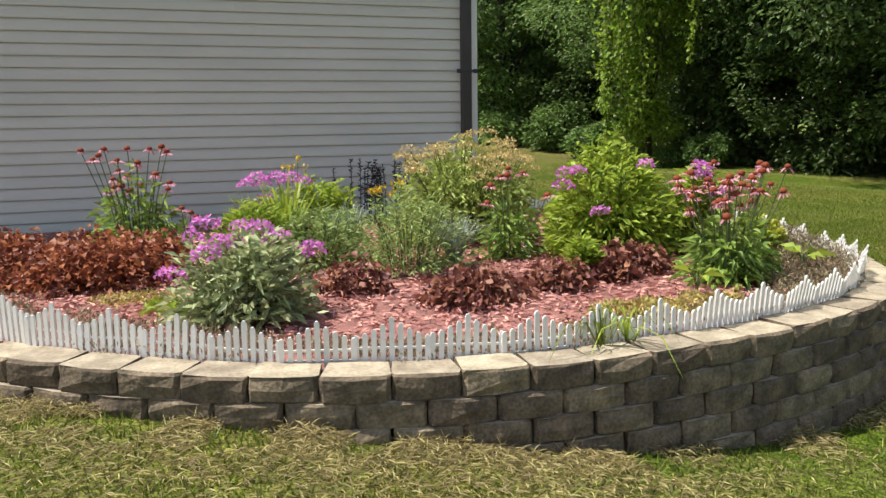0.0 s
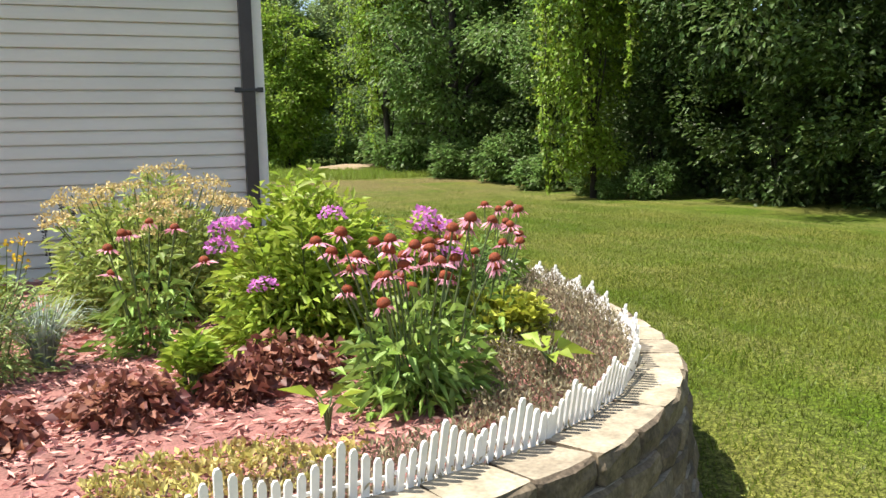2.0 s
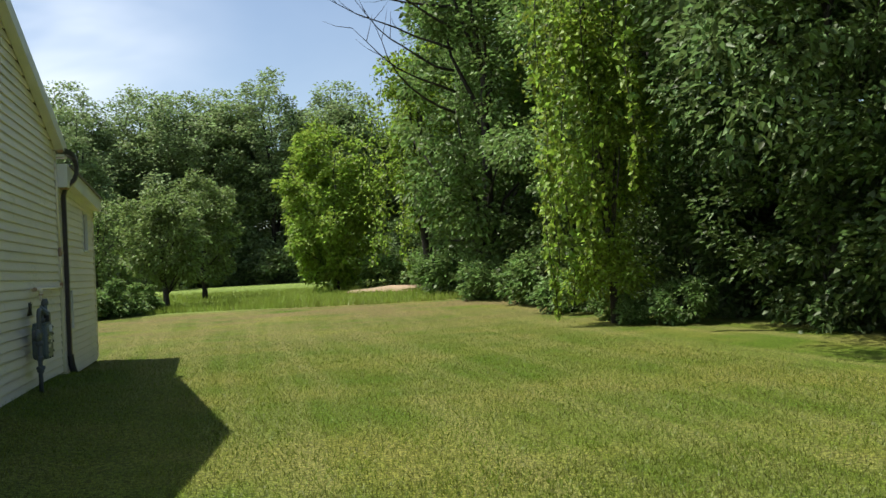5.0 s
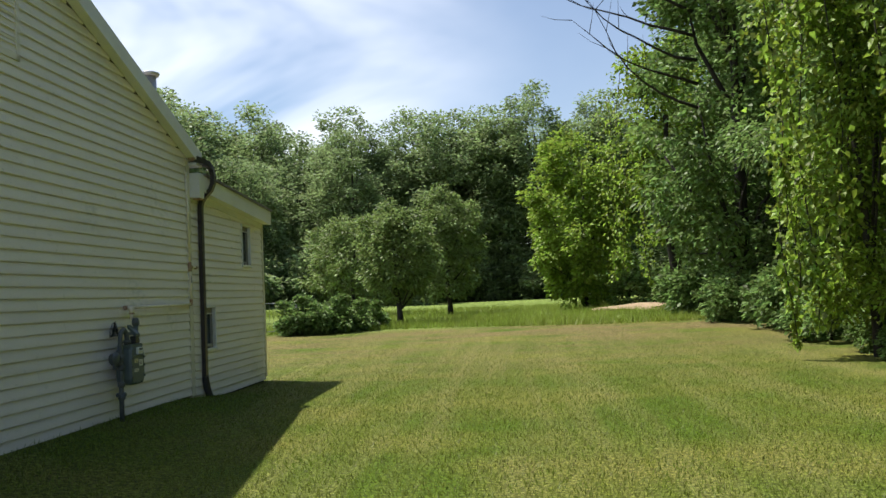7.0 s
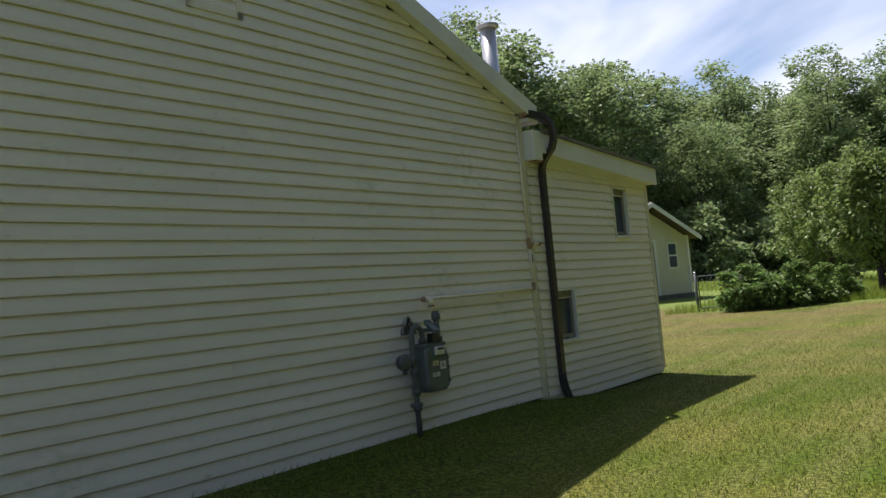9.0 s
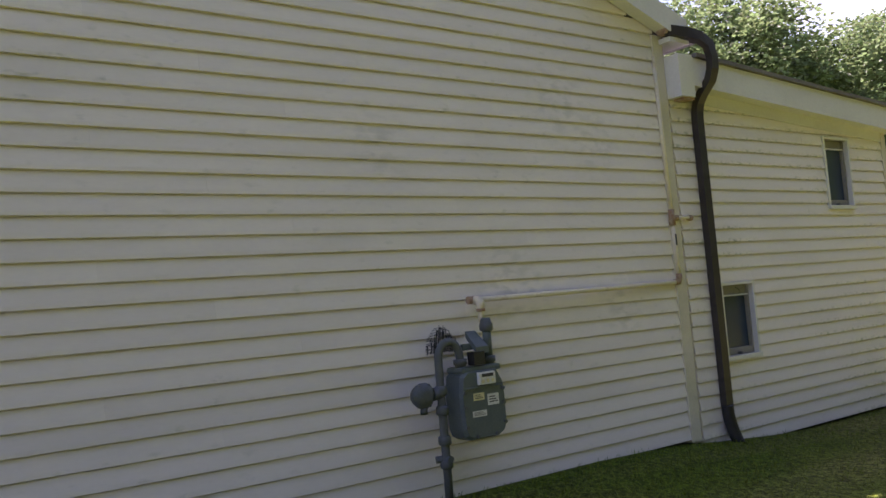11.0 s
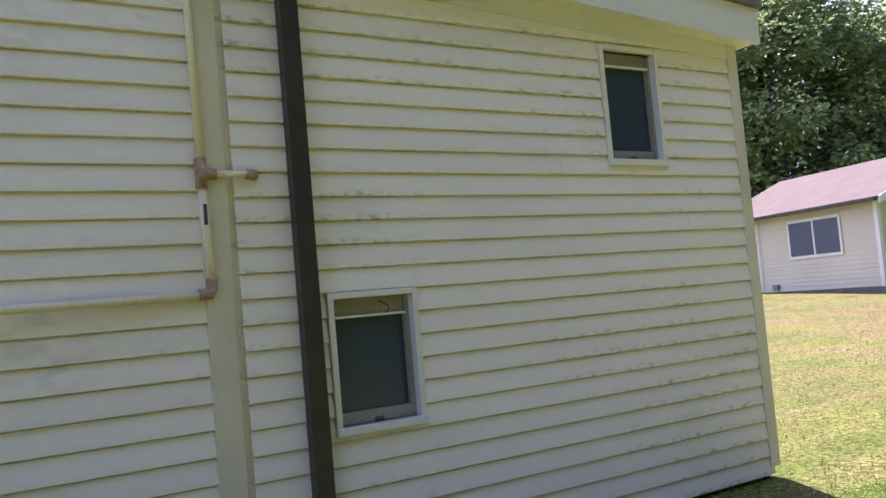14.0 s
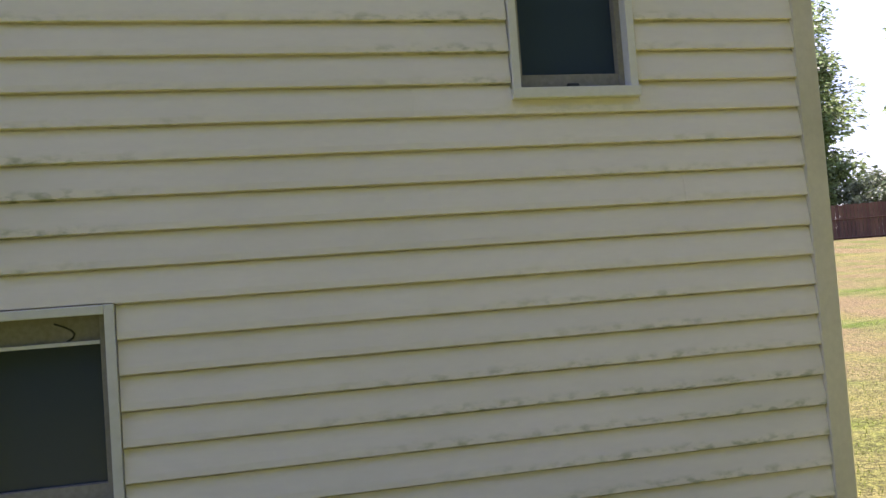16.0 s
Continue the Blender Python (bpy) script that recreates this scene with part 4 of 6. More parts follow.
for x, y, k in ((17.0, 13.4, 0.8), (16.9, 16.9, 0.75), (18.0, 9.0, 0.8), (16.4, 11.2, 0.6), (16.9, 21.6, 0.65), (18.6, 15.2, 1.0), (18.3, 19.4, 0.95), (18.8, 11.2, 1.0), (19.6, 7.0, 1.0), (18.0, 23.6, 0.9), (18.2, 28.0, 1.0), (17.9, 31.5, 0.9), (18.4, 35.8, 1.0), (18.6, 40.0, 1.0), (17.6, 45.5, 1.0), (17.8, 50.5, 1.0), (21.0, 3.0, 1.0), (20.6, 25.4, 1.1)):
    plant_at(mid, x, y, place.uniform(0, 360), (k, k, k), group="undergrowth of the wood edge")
drop(mid)
low = tree_template("low leafy shrub along the shaded wood edge", "bush", 1.5, 1.0, 0.03, 3500, 40, 0.36, 0.16, LEAF_WOOD, 53, -0.1, 6, "bush")
for x, y, k in ((14.6, 20.2, 0.42), (14.9, 21.9, 0.5), (15.3, 19.4, 0.6), (15.0, 24.6, 0.9), (15.4, 28.0, 1.1), (14.6, 31.0, 1.0), (14.4, 35.0, 1.2), (15.0, 39.0, 1.1), (14.0, 46.0, 1.3), (16.0, 43.0, 1.5), (15.6, 48.5, 1.1), (13.0, 54.0, 1.2)):
    plant_at(low, x, y, place.uniform(0, 360), (k, k, k * place.uniform(0.8, 1.1)), group="shrubs of the wood edge")
drop(low)


def lone(template, x, y, turn=0, s=1.0):
    plant_at(template, x, y, turn, (s, s, s))
    drop(template)


lone(tree_template("tall old tree with a thin crown and bare twigs", "tree", 15.0, 3.0, 0.26, 22000, 200, 0.75, 0.23, LEAF_WOOD, 41, 0.02, 22), 15.6, 33.5)
lone(tree_template("bright yellow-green sumac tree", "tree", 8.4, 2.5, 0.13, 16000, 120, 0.62, 0.25, LEAF_BRIGHT, 42, 0.04), 11.7, 48.0)
lone(tree_template("small round fruit tree on the meadow", "tree", 4.7, 1.4, 0.12, 14000, 110, 0.45, 0.15, LEAF_APPLE, 43, 0.16), 3.9, 38.0)
lone(tree_template("small pointed fruit tree on the meadow", "tree", 6.3, 1.55, 0.13, 14000, 110, 0.5, 0.17, LEAF_APPLE, 44, 0.12), 5.1, 47.5)
lone(tree_template("round dark young tree behind the gate", "tree", 5.6, 2.3, 0.12, 11000, 100, 0.6, 0.2, LEAF_APPLE, 46, 0.02), -0.6, 52.0)
lone(tree_template("tree smothered in yellow-green vines", "tree", 13.5, 0.95, 0.08, 24000, 90, 0.55, 0.115, LEAF_VINE, 45, 0.05, lobes=0.9), 14.5, 20.9)
lone(tree_template("slim tree hung with vines", "tree", 11.0, 1.5, 0.16, 7000, 60, 0.6, 0.2, LEAF_VINE, 47, 0.15, lobes=0.8), 14.2, 37.5)
lone(tree_template("pale flowering bush behind the board fence", "bush", 3.6, 2.3, 0.06, 6000, 60, 0.6, 0.22, LEAF_PALE, 48, -0.1, 6, "bush"), -35.0, 53.0)
lone(tree_template("round green shrub beside the garage corner", "bush", 0.95, 0.55, 0.02, 2200, 30, 0.2, 0.10, LEAF_BOX, 49, -0.1, 6, "bush"), -11.6, 37.5, 0, 0.7)
hedge = tree_template("vine-covered shrub on the meadow fence", "bush", 1.35, 0.75, 0.02, 3200, 34, 0.30, 0.17, LEAF_WOOD, 52, -0.1, 6, "bush", 0.8)
for x, y, k in ((1.15, 32.5, 0.70), (1.8, 32.6, 0.80), (2.4, 33.0, 0.76), (3.0, 33.5, 0.66), (3.5, 34.2, 0.6)):
    plant_at(hedge, x, y, place.uniform(0, 360), (k, k, k), group="vine-covered shrubs by the gate")
drop(hedge)
drop(bush)


def hanging_vine(x, y, z0, z1, n, spread, seed):
    """A strand of vine leaves that hangs from the trees."""
    r = np.random.default_rng(seed)
    v = thing("hanging_vine", "strand of yellow-green vine leaves hanging from the trees", "vine", (x, y, 0), group="vines at the wood edge")
    zs = np.linspace(z1, z0, 14)
    line = [(0.12 * math.sin(i * 0.8 + seed), 0.12 * math.cos(i * 0.6 + seed), z) for i, z in enumerate(zs)]
    part("stem", tube(line, 0.012, 5), v, "thin brown stem", BARK)
    t = r.uniform(0, 1, n)
    c = np.stack([np.interp(t, np.linspace(0, 1, 14), [p[k] for p in line]) for k in range(3)], 1)
    c += r.normal(size=(n, 3)) * np.array([spread, spread, 0.08]) * (0.35 + (1 - t))[:, None]
    w = r.normal(size=(n, 3)) + np.array([-0.4, -0.4, -0.6])
    part("foliage", leaves("foliage", c, w, 0.135, 0.115, LEAF_VINE, 0.3), v)


for i, (x, y, z0, z1, n, s) in enumerate(((13.0, 20.8, 0.25, 7.5, 380, 0.10), (13.35, 20.6, 0.55, 8.5, 700, 0.24), (13.6, 17.9, 2.7, 8.0, 260, 0.12), (13.5, 21.6, 1.7, 9.0, 800, 0.36), (13.8, 20.2, 1.5, 9.0, 800, 0.36),
                                           (12.3, 36.4, 2.0, 9.0, 420, 0.25), (12.9, 35.6, 1.4, 8.0, 420, 0.25), (14.2, 21.3, 1.3, 7.0, 600, 0.35), (13.2, 21.0, 0.9, 5.5, 200, 0.12),
                                           (12.0, 37.4, 1.6, 8.5, 420, 0.3))):
    hanging_vine(x, y, z0, z1, n, s, 60 + i)


def bare_branch():
    b = thing("dead_branch", "bare grey dead branches reaching out of the old tree", "branch")
    r = random.Random(3)
    bm = bmesh.new()
    for k in range(7):
        p = Vector((14.2, 32.2, 6.8 + k * 0.75))
        way = Vector((-1, -0.35 + r.uniform(-0.4, 0.4), r.uniform(-0.1, 0.45))).normalized()
        pts = [p]
        for s in range(7):
            way = (way + Vector((r.uniform(-0.2, 0.2), r.uniform(-0.2, 0.2), r.uniform(-0.15, 0.2)))).normalized()
            pts.append(pts[-1] + way * 0.74)
            if s > 1:
                side = (way + Vector((r.uniform(-0.9, 0.9), r.uniform(-0.9, 0.9), r.uniform(-0.4, 0.8)))).normalized()
                add_tube(bm, [pts[-1], pts[-1] + side * 0.5, pts[-1] + side * 0.9 + Vector((0, 0, 0.1))], [0.014, 0.009, 0.004], 4)
        add_tube(bm, pts, [0.06, 0.05, 0.04, 0.03, 0.024, 0.018, 0.012, 0.006], 5)
    part("limb", bm, b, "", BARK)


bare_branch()

mound = bmesh.new()
bmesh.ops.create_icosphere(mound, subdivisions=3, radius=1.0)
for v in mound.verts:
    v.co *= 1 + 0.25 * noise.noise(v.co * 2.2)
    v.co = Vector((v.co.x * 2.6, v.co.y * 1.4, v.co.z * 0.27))
heap = tagged(part("dirt_heap", mound, None, "", DIRT), "low heap of pale dirt at the wood edge", "dirt heap")
heap.location = (14.2, 43.5, 0.40)

# ---- garage and meadow ----
GTURN = -12.0


def garage():
    g = thing("garage", "cream siding garage with a faded red gable roof", "garage", (-10.8, 38.2, ground_z(-8.0, 38.5) - 0.03), GTURN)
    L, D, H, rise = 5.9, 5.6, 2.38, 1.18
    for name, lo, hi in (("wall", (0, 0, 0), (L, 0.15, H)), ("wall", (0, D - 0.15, 0), (L, D, H))):
        part(name, box(lo, hi), g, "", CREAM_GARAGE)
    for i in range(20):
        verts, faces = extrude_profile([(0, 0), (0.022, 0.002), (0.006, 0.12), (0, 0.12)], (0.02, 0, 0.06 + i * 0.12), (L - 0.02, 0, 0.06 + i * 0.12), (0, -1, 0))
        part("siding_plank", mesh_of("siding_plank", verts, faces, CREAM_GARAGE), g)
    for x in (0.0, L - 0.15):
        verts = [(x + dx, y, z) for dx in (0, 0.15) for y, z in ((0.15, 0), (D - 0.15, 0), (D - 0.15, H), (D / 2, H + rise - 0.08), (0.15, H))]
        faces = [(0, 1, 2, 3, 4), (9, 8, 7, 6, 5)] + [(i, 5 + i, 5 + (i + 1) % 5, (i + 1) % 5) for i in range(5)]
        part("wall", mesh_of("wall", verts, faces, CREAM_GARAGE), g)
    for s in (0, 1):
        ya, yb = (-0.4, D / 2) if s == 0 else (D + 0.4, D / 2)
        za, zb = H - 0.4 * rise / (D / 2), H + rise
        verts = [(x, y, z + dz) for x in (-0.45, L + 0.45) for y, z in ((ya, za), (yb, zb)) for dz in (0, 0.09)]
        faces = [(0, 1, 3, 2), (4, 6, 7, 5), (0, 4, 5, 1), (2, 3, 7, 6), (0, 2, 6, 4), (1, 5, 7, 3)]
        part("roof", mesh_of("roof", verts, faces, RED_SHINGLE), g, "faded red shingle slope")
        part("gutter", box((-0.4, ya - (0.1 if s == 0 else 0), za - 0.02), (L + 0.4, ya + (0 if s == 0 else 0.1), za + 0.07), 0.01), g, "dark gutter", BROWN)
        for x in (-0.48, L + 0.455):
            verts = [(x + dx, y, z + dz) for dx in (0, 0.025) for y, z in ((ya, za), (yb, zb)) for dz in (-0.1, 0.08)]
            part("rake_board", mesh_of("rake_board", verts, faces, TRIM), g, "white rake board")
    d = part("door", box((0.62, -0.05, 0.08), (1.50, -0.024, 2.08), 0.006), g, "pale side door", TRIM)
    part("door_frame", box((0.54, -0.035, 0.06), (1.58, -0.022, 2.16)), d, "", CREAM_GARAGE)
    part("knob", tube([(1.43, -0.055, 1.0), (1.43, -0.10, 1.0)], 0.03, 8), d, "dark knob", INK)
    w = part("window", box((2.75, -0.052, 0.95), (4.72, -0.024, 2.05), 0.01), g, "white sliding window", TRIM)
    for a, b in ((2.83, 3.70), (3.77, 4.64)):
        part("pane", box((a, -0.060, 1.03), (b, -0.053, 1.97)), w, "", PANE)
    e = L
    part("roll_door", box((e + 0.001, 0.75, 0.02), (e + 0.02, 3.25, 2.1)), g, "grey roll-up door in shade", GREY_DOOR)
    for i in range(8):
        part("door_slat", box((e + 0.021, 0.77, 0.05 + i * 0.255), (e + 0.035, 3.23, 0.28 + i * 0.255), 0.006), g, "", GREY_DOOR)
    for lo, hi in (((e, 0.6, 0), (e + 0.04, 0.75, 2.22)), ((e, 3.25, 0), (e + 0.04, 3.40, 2.22)), ((e, 0.75, 2.1), (e + 0.04, 3.25, 2.22))):
        part("door_trim", box(lo, hi), g, "white door trim", TRIM)
    w = part("window", box((e, 4.15, 1.05), (e + 0.03, 4.80, 2.1), 0.008), g, "white double-hung window", TRIM)
    for a, b in ((1.12, 1.55), (1.61, 2.04)):
        part("pane", box((e + 0.031, 4.22, a), (e + 0.036, 4.73, b)), w, "", PANE)
    for x, y in ((0, 0), (L, 0), (L, D)):
        part("corner_board", box((x - 0.06, y - 0.06, 0), (x + 0.06, y + 0.06, H)), g, "white corner board", TRIM)
    part("slab", box((-0.1, -0.1, -0.3), (L + 0.1, D + 0.1, 0.05)), g, "grey concrete slab", FOUNDATION)
    part("outlet_box", box((2.0, -0.12, 0.1), (2.2, -0.022, 0.27), 0.01), g, "small grey outlet box", GREY_DOOR)


garage()


def gate():
    g = thing("metal_gate", "low galvanised pipe gate into the meadow", "gate", (-0.2, 33.0, ground_z(0, 33)))
    for x in (0.0, 1.35):
        part("post", tube([(x, 0, -0.2), (x, 0, 1.12)], 0.04, 10), g, "", METER_DARK)
        part("post_cap", tube([(x, 0, 1.12), (x, 0, 1.15), (x, 0, 1.17)], [0.045, 0.04, 0.01], 10), g, "", STEEL)
    part("gate_frame", tube([(0.08, 0, 0.1), (0.08, 0, 1.02), (1.27, 0, 1.02), (1.27, 0, 0.1), (0.08, 0, 0.1)], 0.02, 8), g, "", METER)
    for i in range(9):
        part("wire", tube([(0.2 + i * 0.125, 0, 0.1), (0.2 + i * 0.125, 0, 1.02)], 0.004, 4), g, "thin wire", METER)


gate()


def board_fence():
    f = thing("board_fence", "long brown board fence below the trees", "fence", kind="structure")
    a, b = Vector((-44, 39)), Vector((-25, 59.5))
    n, way = 150, (b - a).normalized()
    me = None
    turn = math.degrees(math.atan2(way.y, way.x))
    for i in range(n):
        p = a.lerp(b, i / (n - 1))
        if me is None:
            ob = part("board", box((-0.088, -0.012, -0.2), (0.088, 0.012, 1.82), 0.004), f, "", FENCE_WOOD)
            me = ob.data
        else:
            ob = part("board", me, f)
        ob.matrix_basis = pose(p.x, p.y, ground_z(p.x, p.y) + place.uniform(-0.02, 0.02), 0, 0, turn)
    for z in (0.4, 1.4):
        q, s = ground_z(a.x, a.y), ground_z(b.x, b.y)
        part("rail", tube([(a.x, a.y - 0.05, q + z), (b.x, b.y - 0.05, s + z)], 0.04, 6), f, "", FENCE_WOOD)


board_fence()


def clothes_dryer():
    x, y = -13.6, 37.0
    c = thing("clothes_dryer", "open umbrella clothes dryer on a metal pole", "clothes line", (x, y, ground_z(x, y)), 20)
    part("pole", tube([(0, 0, -0.2), (0, 0, 1.95)], 0.022, 8), c, "", STEEL)
    part("hub", tube([(0, 0, 1.18), (0, 0, 1.30)], 0.045, 8), c, "dark hub", INK)
    for k in range(4):
        a = math.pi / 2 * k
        part("arm", tube([(0, 0, 1.25), (1.3 * math.cos(a), 1.3 * math.sin(a), 1.88)], 0.016, 6), c, "", STEEL)
        for s in (0.35, 0.55, 0.75, 0.95):
            b = a + math.pi / 2
            z = 1.25 + 0.63 * s
            part("line", tube([(1.3 * s * math.cos(a), 1.3 * s * math.sin(a), z), (1.3 * s * math.cos(b), 1.3 * s * math.sin(b), z)], 0.006, 4), c, "white line", PICKET)


clothes_dryer()

# ---- gas meter and pipes ----


def gas_meter():
    g = thing("gas_meter", "grey-green gas meter with riser, regulator and stickers on the siding", "gas meter", (WX + 0.02, 14.78, 0.035))
    X = 0.19
    bm = bmesh.new()
    outline = [(-0.165, 0.60), (-0.15, 0.56), (-0.11, 0.535), (0.11, 0.535), (0.155, 0.56), (0.175, 0.61), (0.175, 0.80), (0.165, 0.885), (0.12, 0.965), (-0.12, 0.965), (-0.16, 0.93), (-0.175, 0.80)]
    rings = [[bm.verts.new((x, y * k, 0.75 + (z - 0.75) * k)) for y, z in outline] for x, k in ((0.08, 0.93), (0.10, 1.0), (0.235, 1.0), (0.262, 0.93))]
    for a, b in zip(rings, rings[1:]):
        for k in range(len(outline)):
            bm.faces.new((a[k], a[(k + 1) % 12], b[(k + 1) % 12], b[k]))
    bm.faces.new(rings[0][::-1])
    bm.faces.new(rings[-1])
    part("casing", bm, g, "", METER)
    bm = bmesh.new()
    for y, z in ((-0.16, 0.62), (-0.16, 0.74), (-0.16, 0.83), (0.16, 0.62), (0.16, 0.74), (0.16, 0.83), (-0.08, 0.555), (0.08, 0.555)):
        add_tube(bm, [(0.262, y * 0.94, z), (0.276, y * 0.94, z)], 0.012, 6)
    part("bolt", bm, g, "", METER_DARK)
    part("face_rim", box((0.255, -0.15, 0.845), (0.272, 0.15, 0.858), 0.004), g, "", METER)
    part("top_cover", box((0.09, -0.15, 0.945), (0.25, 0.165, 0.985), 0.015), g, "", METER)
    for y in (-0.11, 0.12):
        part("spud", tube([(X, y, 0.975), (X, y, 1.0), (X, y, 1.0), (X, y, 1.035)], [0.036, 0.036, 0.043, 0.043], 12), g, "", METER_DARK)
    # stickers and the index window
    ix = part("index", box((0.255, -0.045, 0.868), (0.288, 0.085, 0.945), 0.006), g, "pale index plate", LABEL)
    part("dial_window", box((0.289, -0.025, 0.915), (0.291, 0.065, 0.935)), ix, "dark dial window", INK)
    for y in (-0.02, 0.02, 0.06):
        part("dial", tube([(0.288, y, 0.89), (0.2905, y, 0.89)], 0.012, 10), ix, "", LABEL_Y)
    for name, y0, y1, z0, z1, m in (("yellow_tag", -0.085, 0.0, 0.775, 0.82, LABEL_Y), ("sticker", 0.025, 0.115, 0.735, 0.805, LABEL), ("barcode_sticker", -0.1, 0.01, 0.675, 0.712, LABEL)):
        s = part(name, box((0.262, y0, z0), (0.2645, y1, z1)), g, "", m)
        for i in range(3):
            z = z0 + (z1 - z0) * (0.25 + 0.22 * i)
            part("print", box((0.2645, y0 + 0.012, z), (0.2652, y1 - 0.012 - 0.01 * i, z + (z1 - z0) * 0.09)), s, "", INK)
    # inlet riser with its bend, regulator, outlet riser
    bend = [(X, -0.275, z) for z in (0.16, 0.45, 0.75, 1.03)] + [(X, -0.193 - 0.082 * math.cos(a), 1.05 + 0.10 * math.sin(a)) for a in np.linspace(0.15, math.pi - 0.15, 9)] + [(X, -0.11, 1.03), (X, -0.11, 1.0)]
    part("inlet_pipe", tube(bend, 0.026, 12), g, "", METER_DARK)
    for z in (0.42, 0.56, 0.74, 0.86):
        part("coupling", tube([(X, -0.275, z - 0.03), (X, -0.275, z - 0.02), (X, -0.275, z + 0.02), (X, -0.275, z + 0.03)], [0.030, 0.040, 0.040, 0.030], 12), g, "", METER_DARK)
    part("valve_core", tube([(X - 0.02, -0.335, 0.45), (X, -0.275, 0.45), (X + 0.05, -0.275, 0.45)], 0.022, 8), g, "", METER_DARK)
    r = part("regulator", tube([(X - 0.05, -0.41, 0.845), (X - 0.04, -0.41, 0.845), (X - 0.01, -0.41, 0.845), (X, -0.41, 0.845), (X + 0.012, -0.41, 0.845), (X + 0.030, -0.41, 0.845), (X + 0.045, -0.41, 0.845)], [0.05, 0.066, 0.068, 0.080, 0.080, 0.062, 0.03], 12), g, "round grey regulator", METER_DARK)
    part("regulator_neck", tube([(X, -0.34, 0.845), (X, -0.275, 0.845)], [0.042, 0.034], 10), r, "", METER_DARK)
    part("vent", tube([(X, -0.41, 0.775), (X, -0.41, 0.735)], 0.022, 8), r, "", METER_DARK)
    for k in range(6):
        a = k * math.pi / 3
        part("bolt", tube([(X - 0.008, -0.41 + 0.071 * math.cos(a), 0.845 + 0.071 * math.sin(a)), (X + 0.022, -0.41 + 0.071 * math.cos(a), 0.845 + 0.071 * math.sin(a))], 0.009, 6), r, "", METER_DARK)
    part("outlet_pipe", tube([(X, 0.12, 1.02), (X, 0.12, 1.24)], 0.028, 12), g, "", METER)
    part("union", tube([(X, 0.12, 1.19), (X, 0.12, 1.20), (X, 0.12, 1.235), (X, 0.12, 1.25), (X, 0.12, 1.275)], [0.034, 0.044, 0.044, 0.036, 0.030], 10), g, "", METER_DARK)
    # bracket bar and the sloping cover between the risers
    part("bracket", box((X - 0.012, -0.09, 1.085), (X + 0.012, 0.10, 1.125), 0.004), g, "", METER)
    cover = bmesh.new()
    vs = [cover.verts.new(c) for c in ((X - 0.03, -0.03, 1.20), (X - 0.03, 0.05, 1.20), (X + 0.07, 0.07, 1.10), (X + 0.07, -0.03, 1.10), (X - 0.03, -0.03, 1.16), (X - 0.03, 0.05, 1.16), (X + 0.07, 0.07, 1.06), (X + 0.07, -0.03, 1.06))]
    for f in ((0, 1, 2, 3), (7, 6, 5, 4), (0, 4, 5, 1), (1, 5, 6, 2), (2, 6, 7, 3), (3, 7, 4, 0)):
        cover.faces.new([vs[i] for i in f])
    part("cover", cover, g, "blue-grey sheet cover", METER)
    part("module", box((X + 0.01, -0.06, 0.99), (X + 0.08, 0.03, 1.075), 0.006), g, "black reading module", BLACK_PLASTIC)
    # crumpled wire mesh behind the bend
    bm = bmesh.new()
    r2 = random.Random(9)
    for k in range(40):
        a = math.pi * k / 39
        y = -0.27 + 0.24 * k / 39
        add_tube(bm, [(0.06 + 0.02 * math.sin(a * 3), y, 1.08), (0.08 + 0.03 * math.sin(a * 2), y + r2.uniform(-0.02, 0.02), 1.08 + 0.16 * math.sin(a) ** 0.6 + r2.uniform(-0.015, 0.02))], 0.0022, 4)
    for k in range(14):
        z = 1.09 + 0.011 * k
        half = 0.12 * math.sqrt(max(0.05, 1 - (k / 14) ** 2))
        add_tube(bm, [(0.07 + 0.02 * math.sin(s), -0.16 + half * (s - 3) / 3, z + r2.uniform(-0.006, 0.006)) for s in range(7)], 0.0022, 4)
    part("wire_mesh", bm, g, "crumpled black wire mesh", BLACK_PLASTIC)


gas_meter()


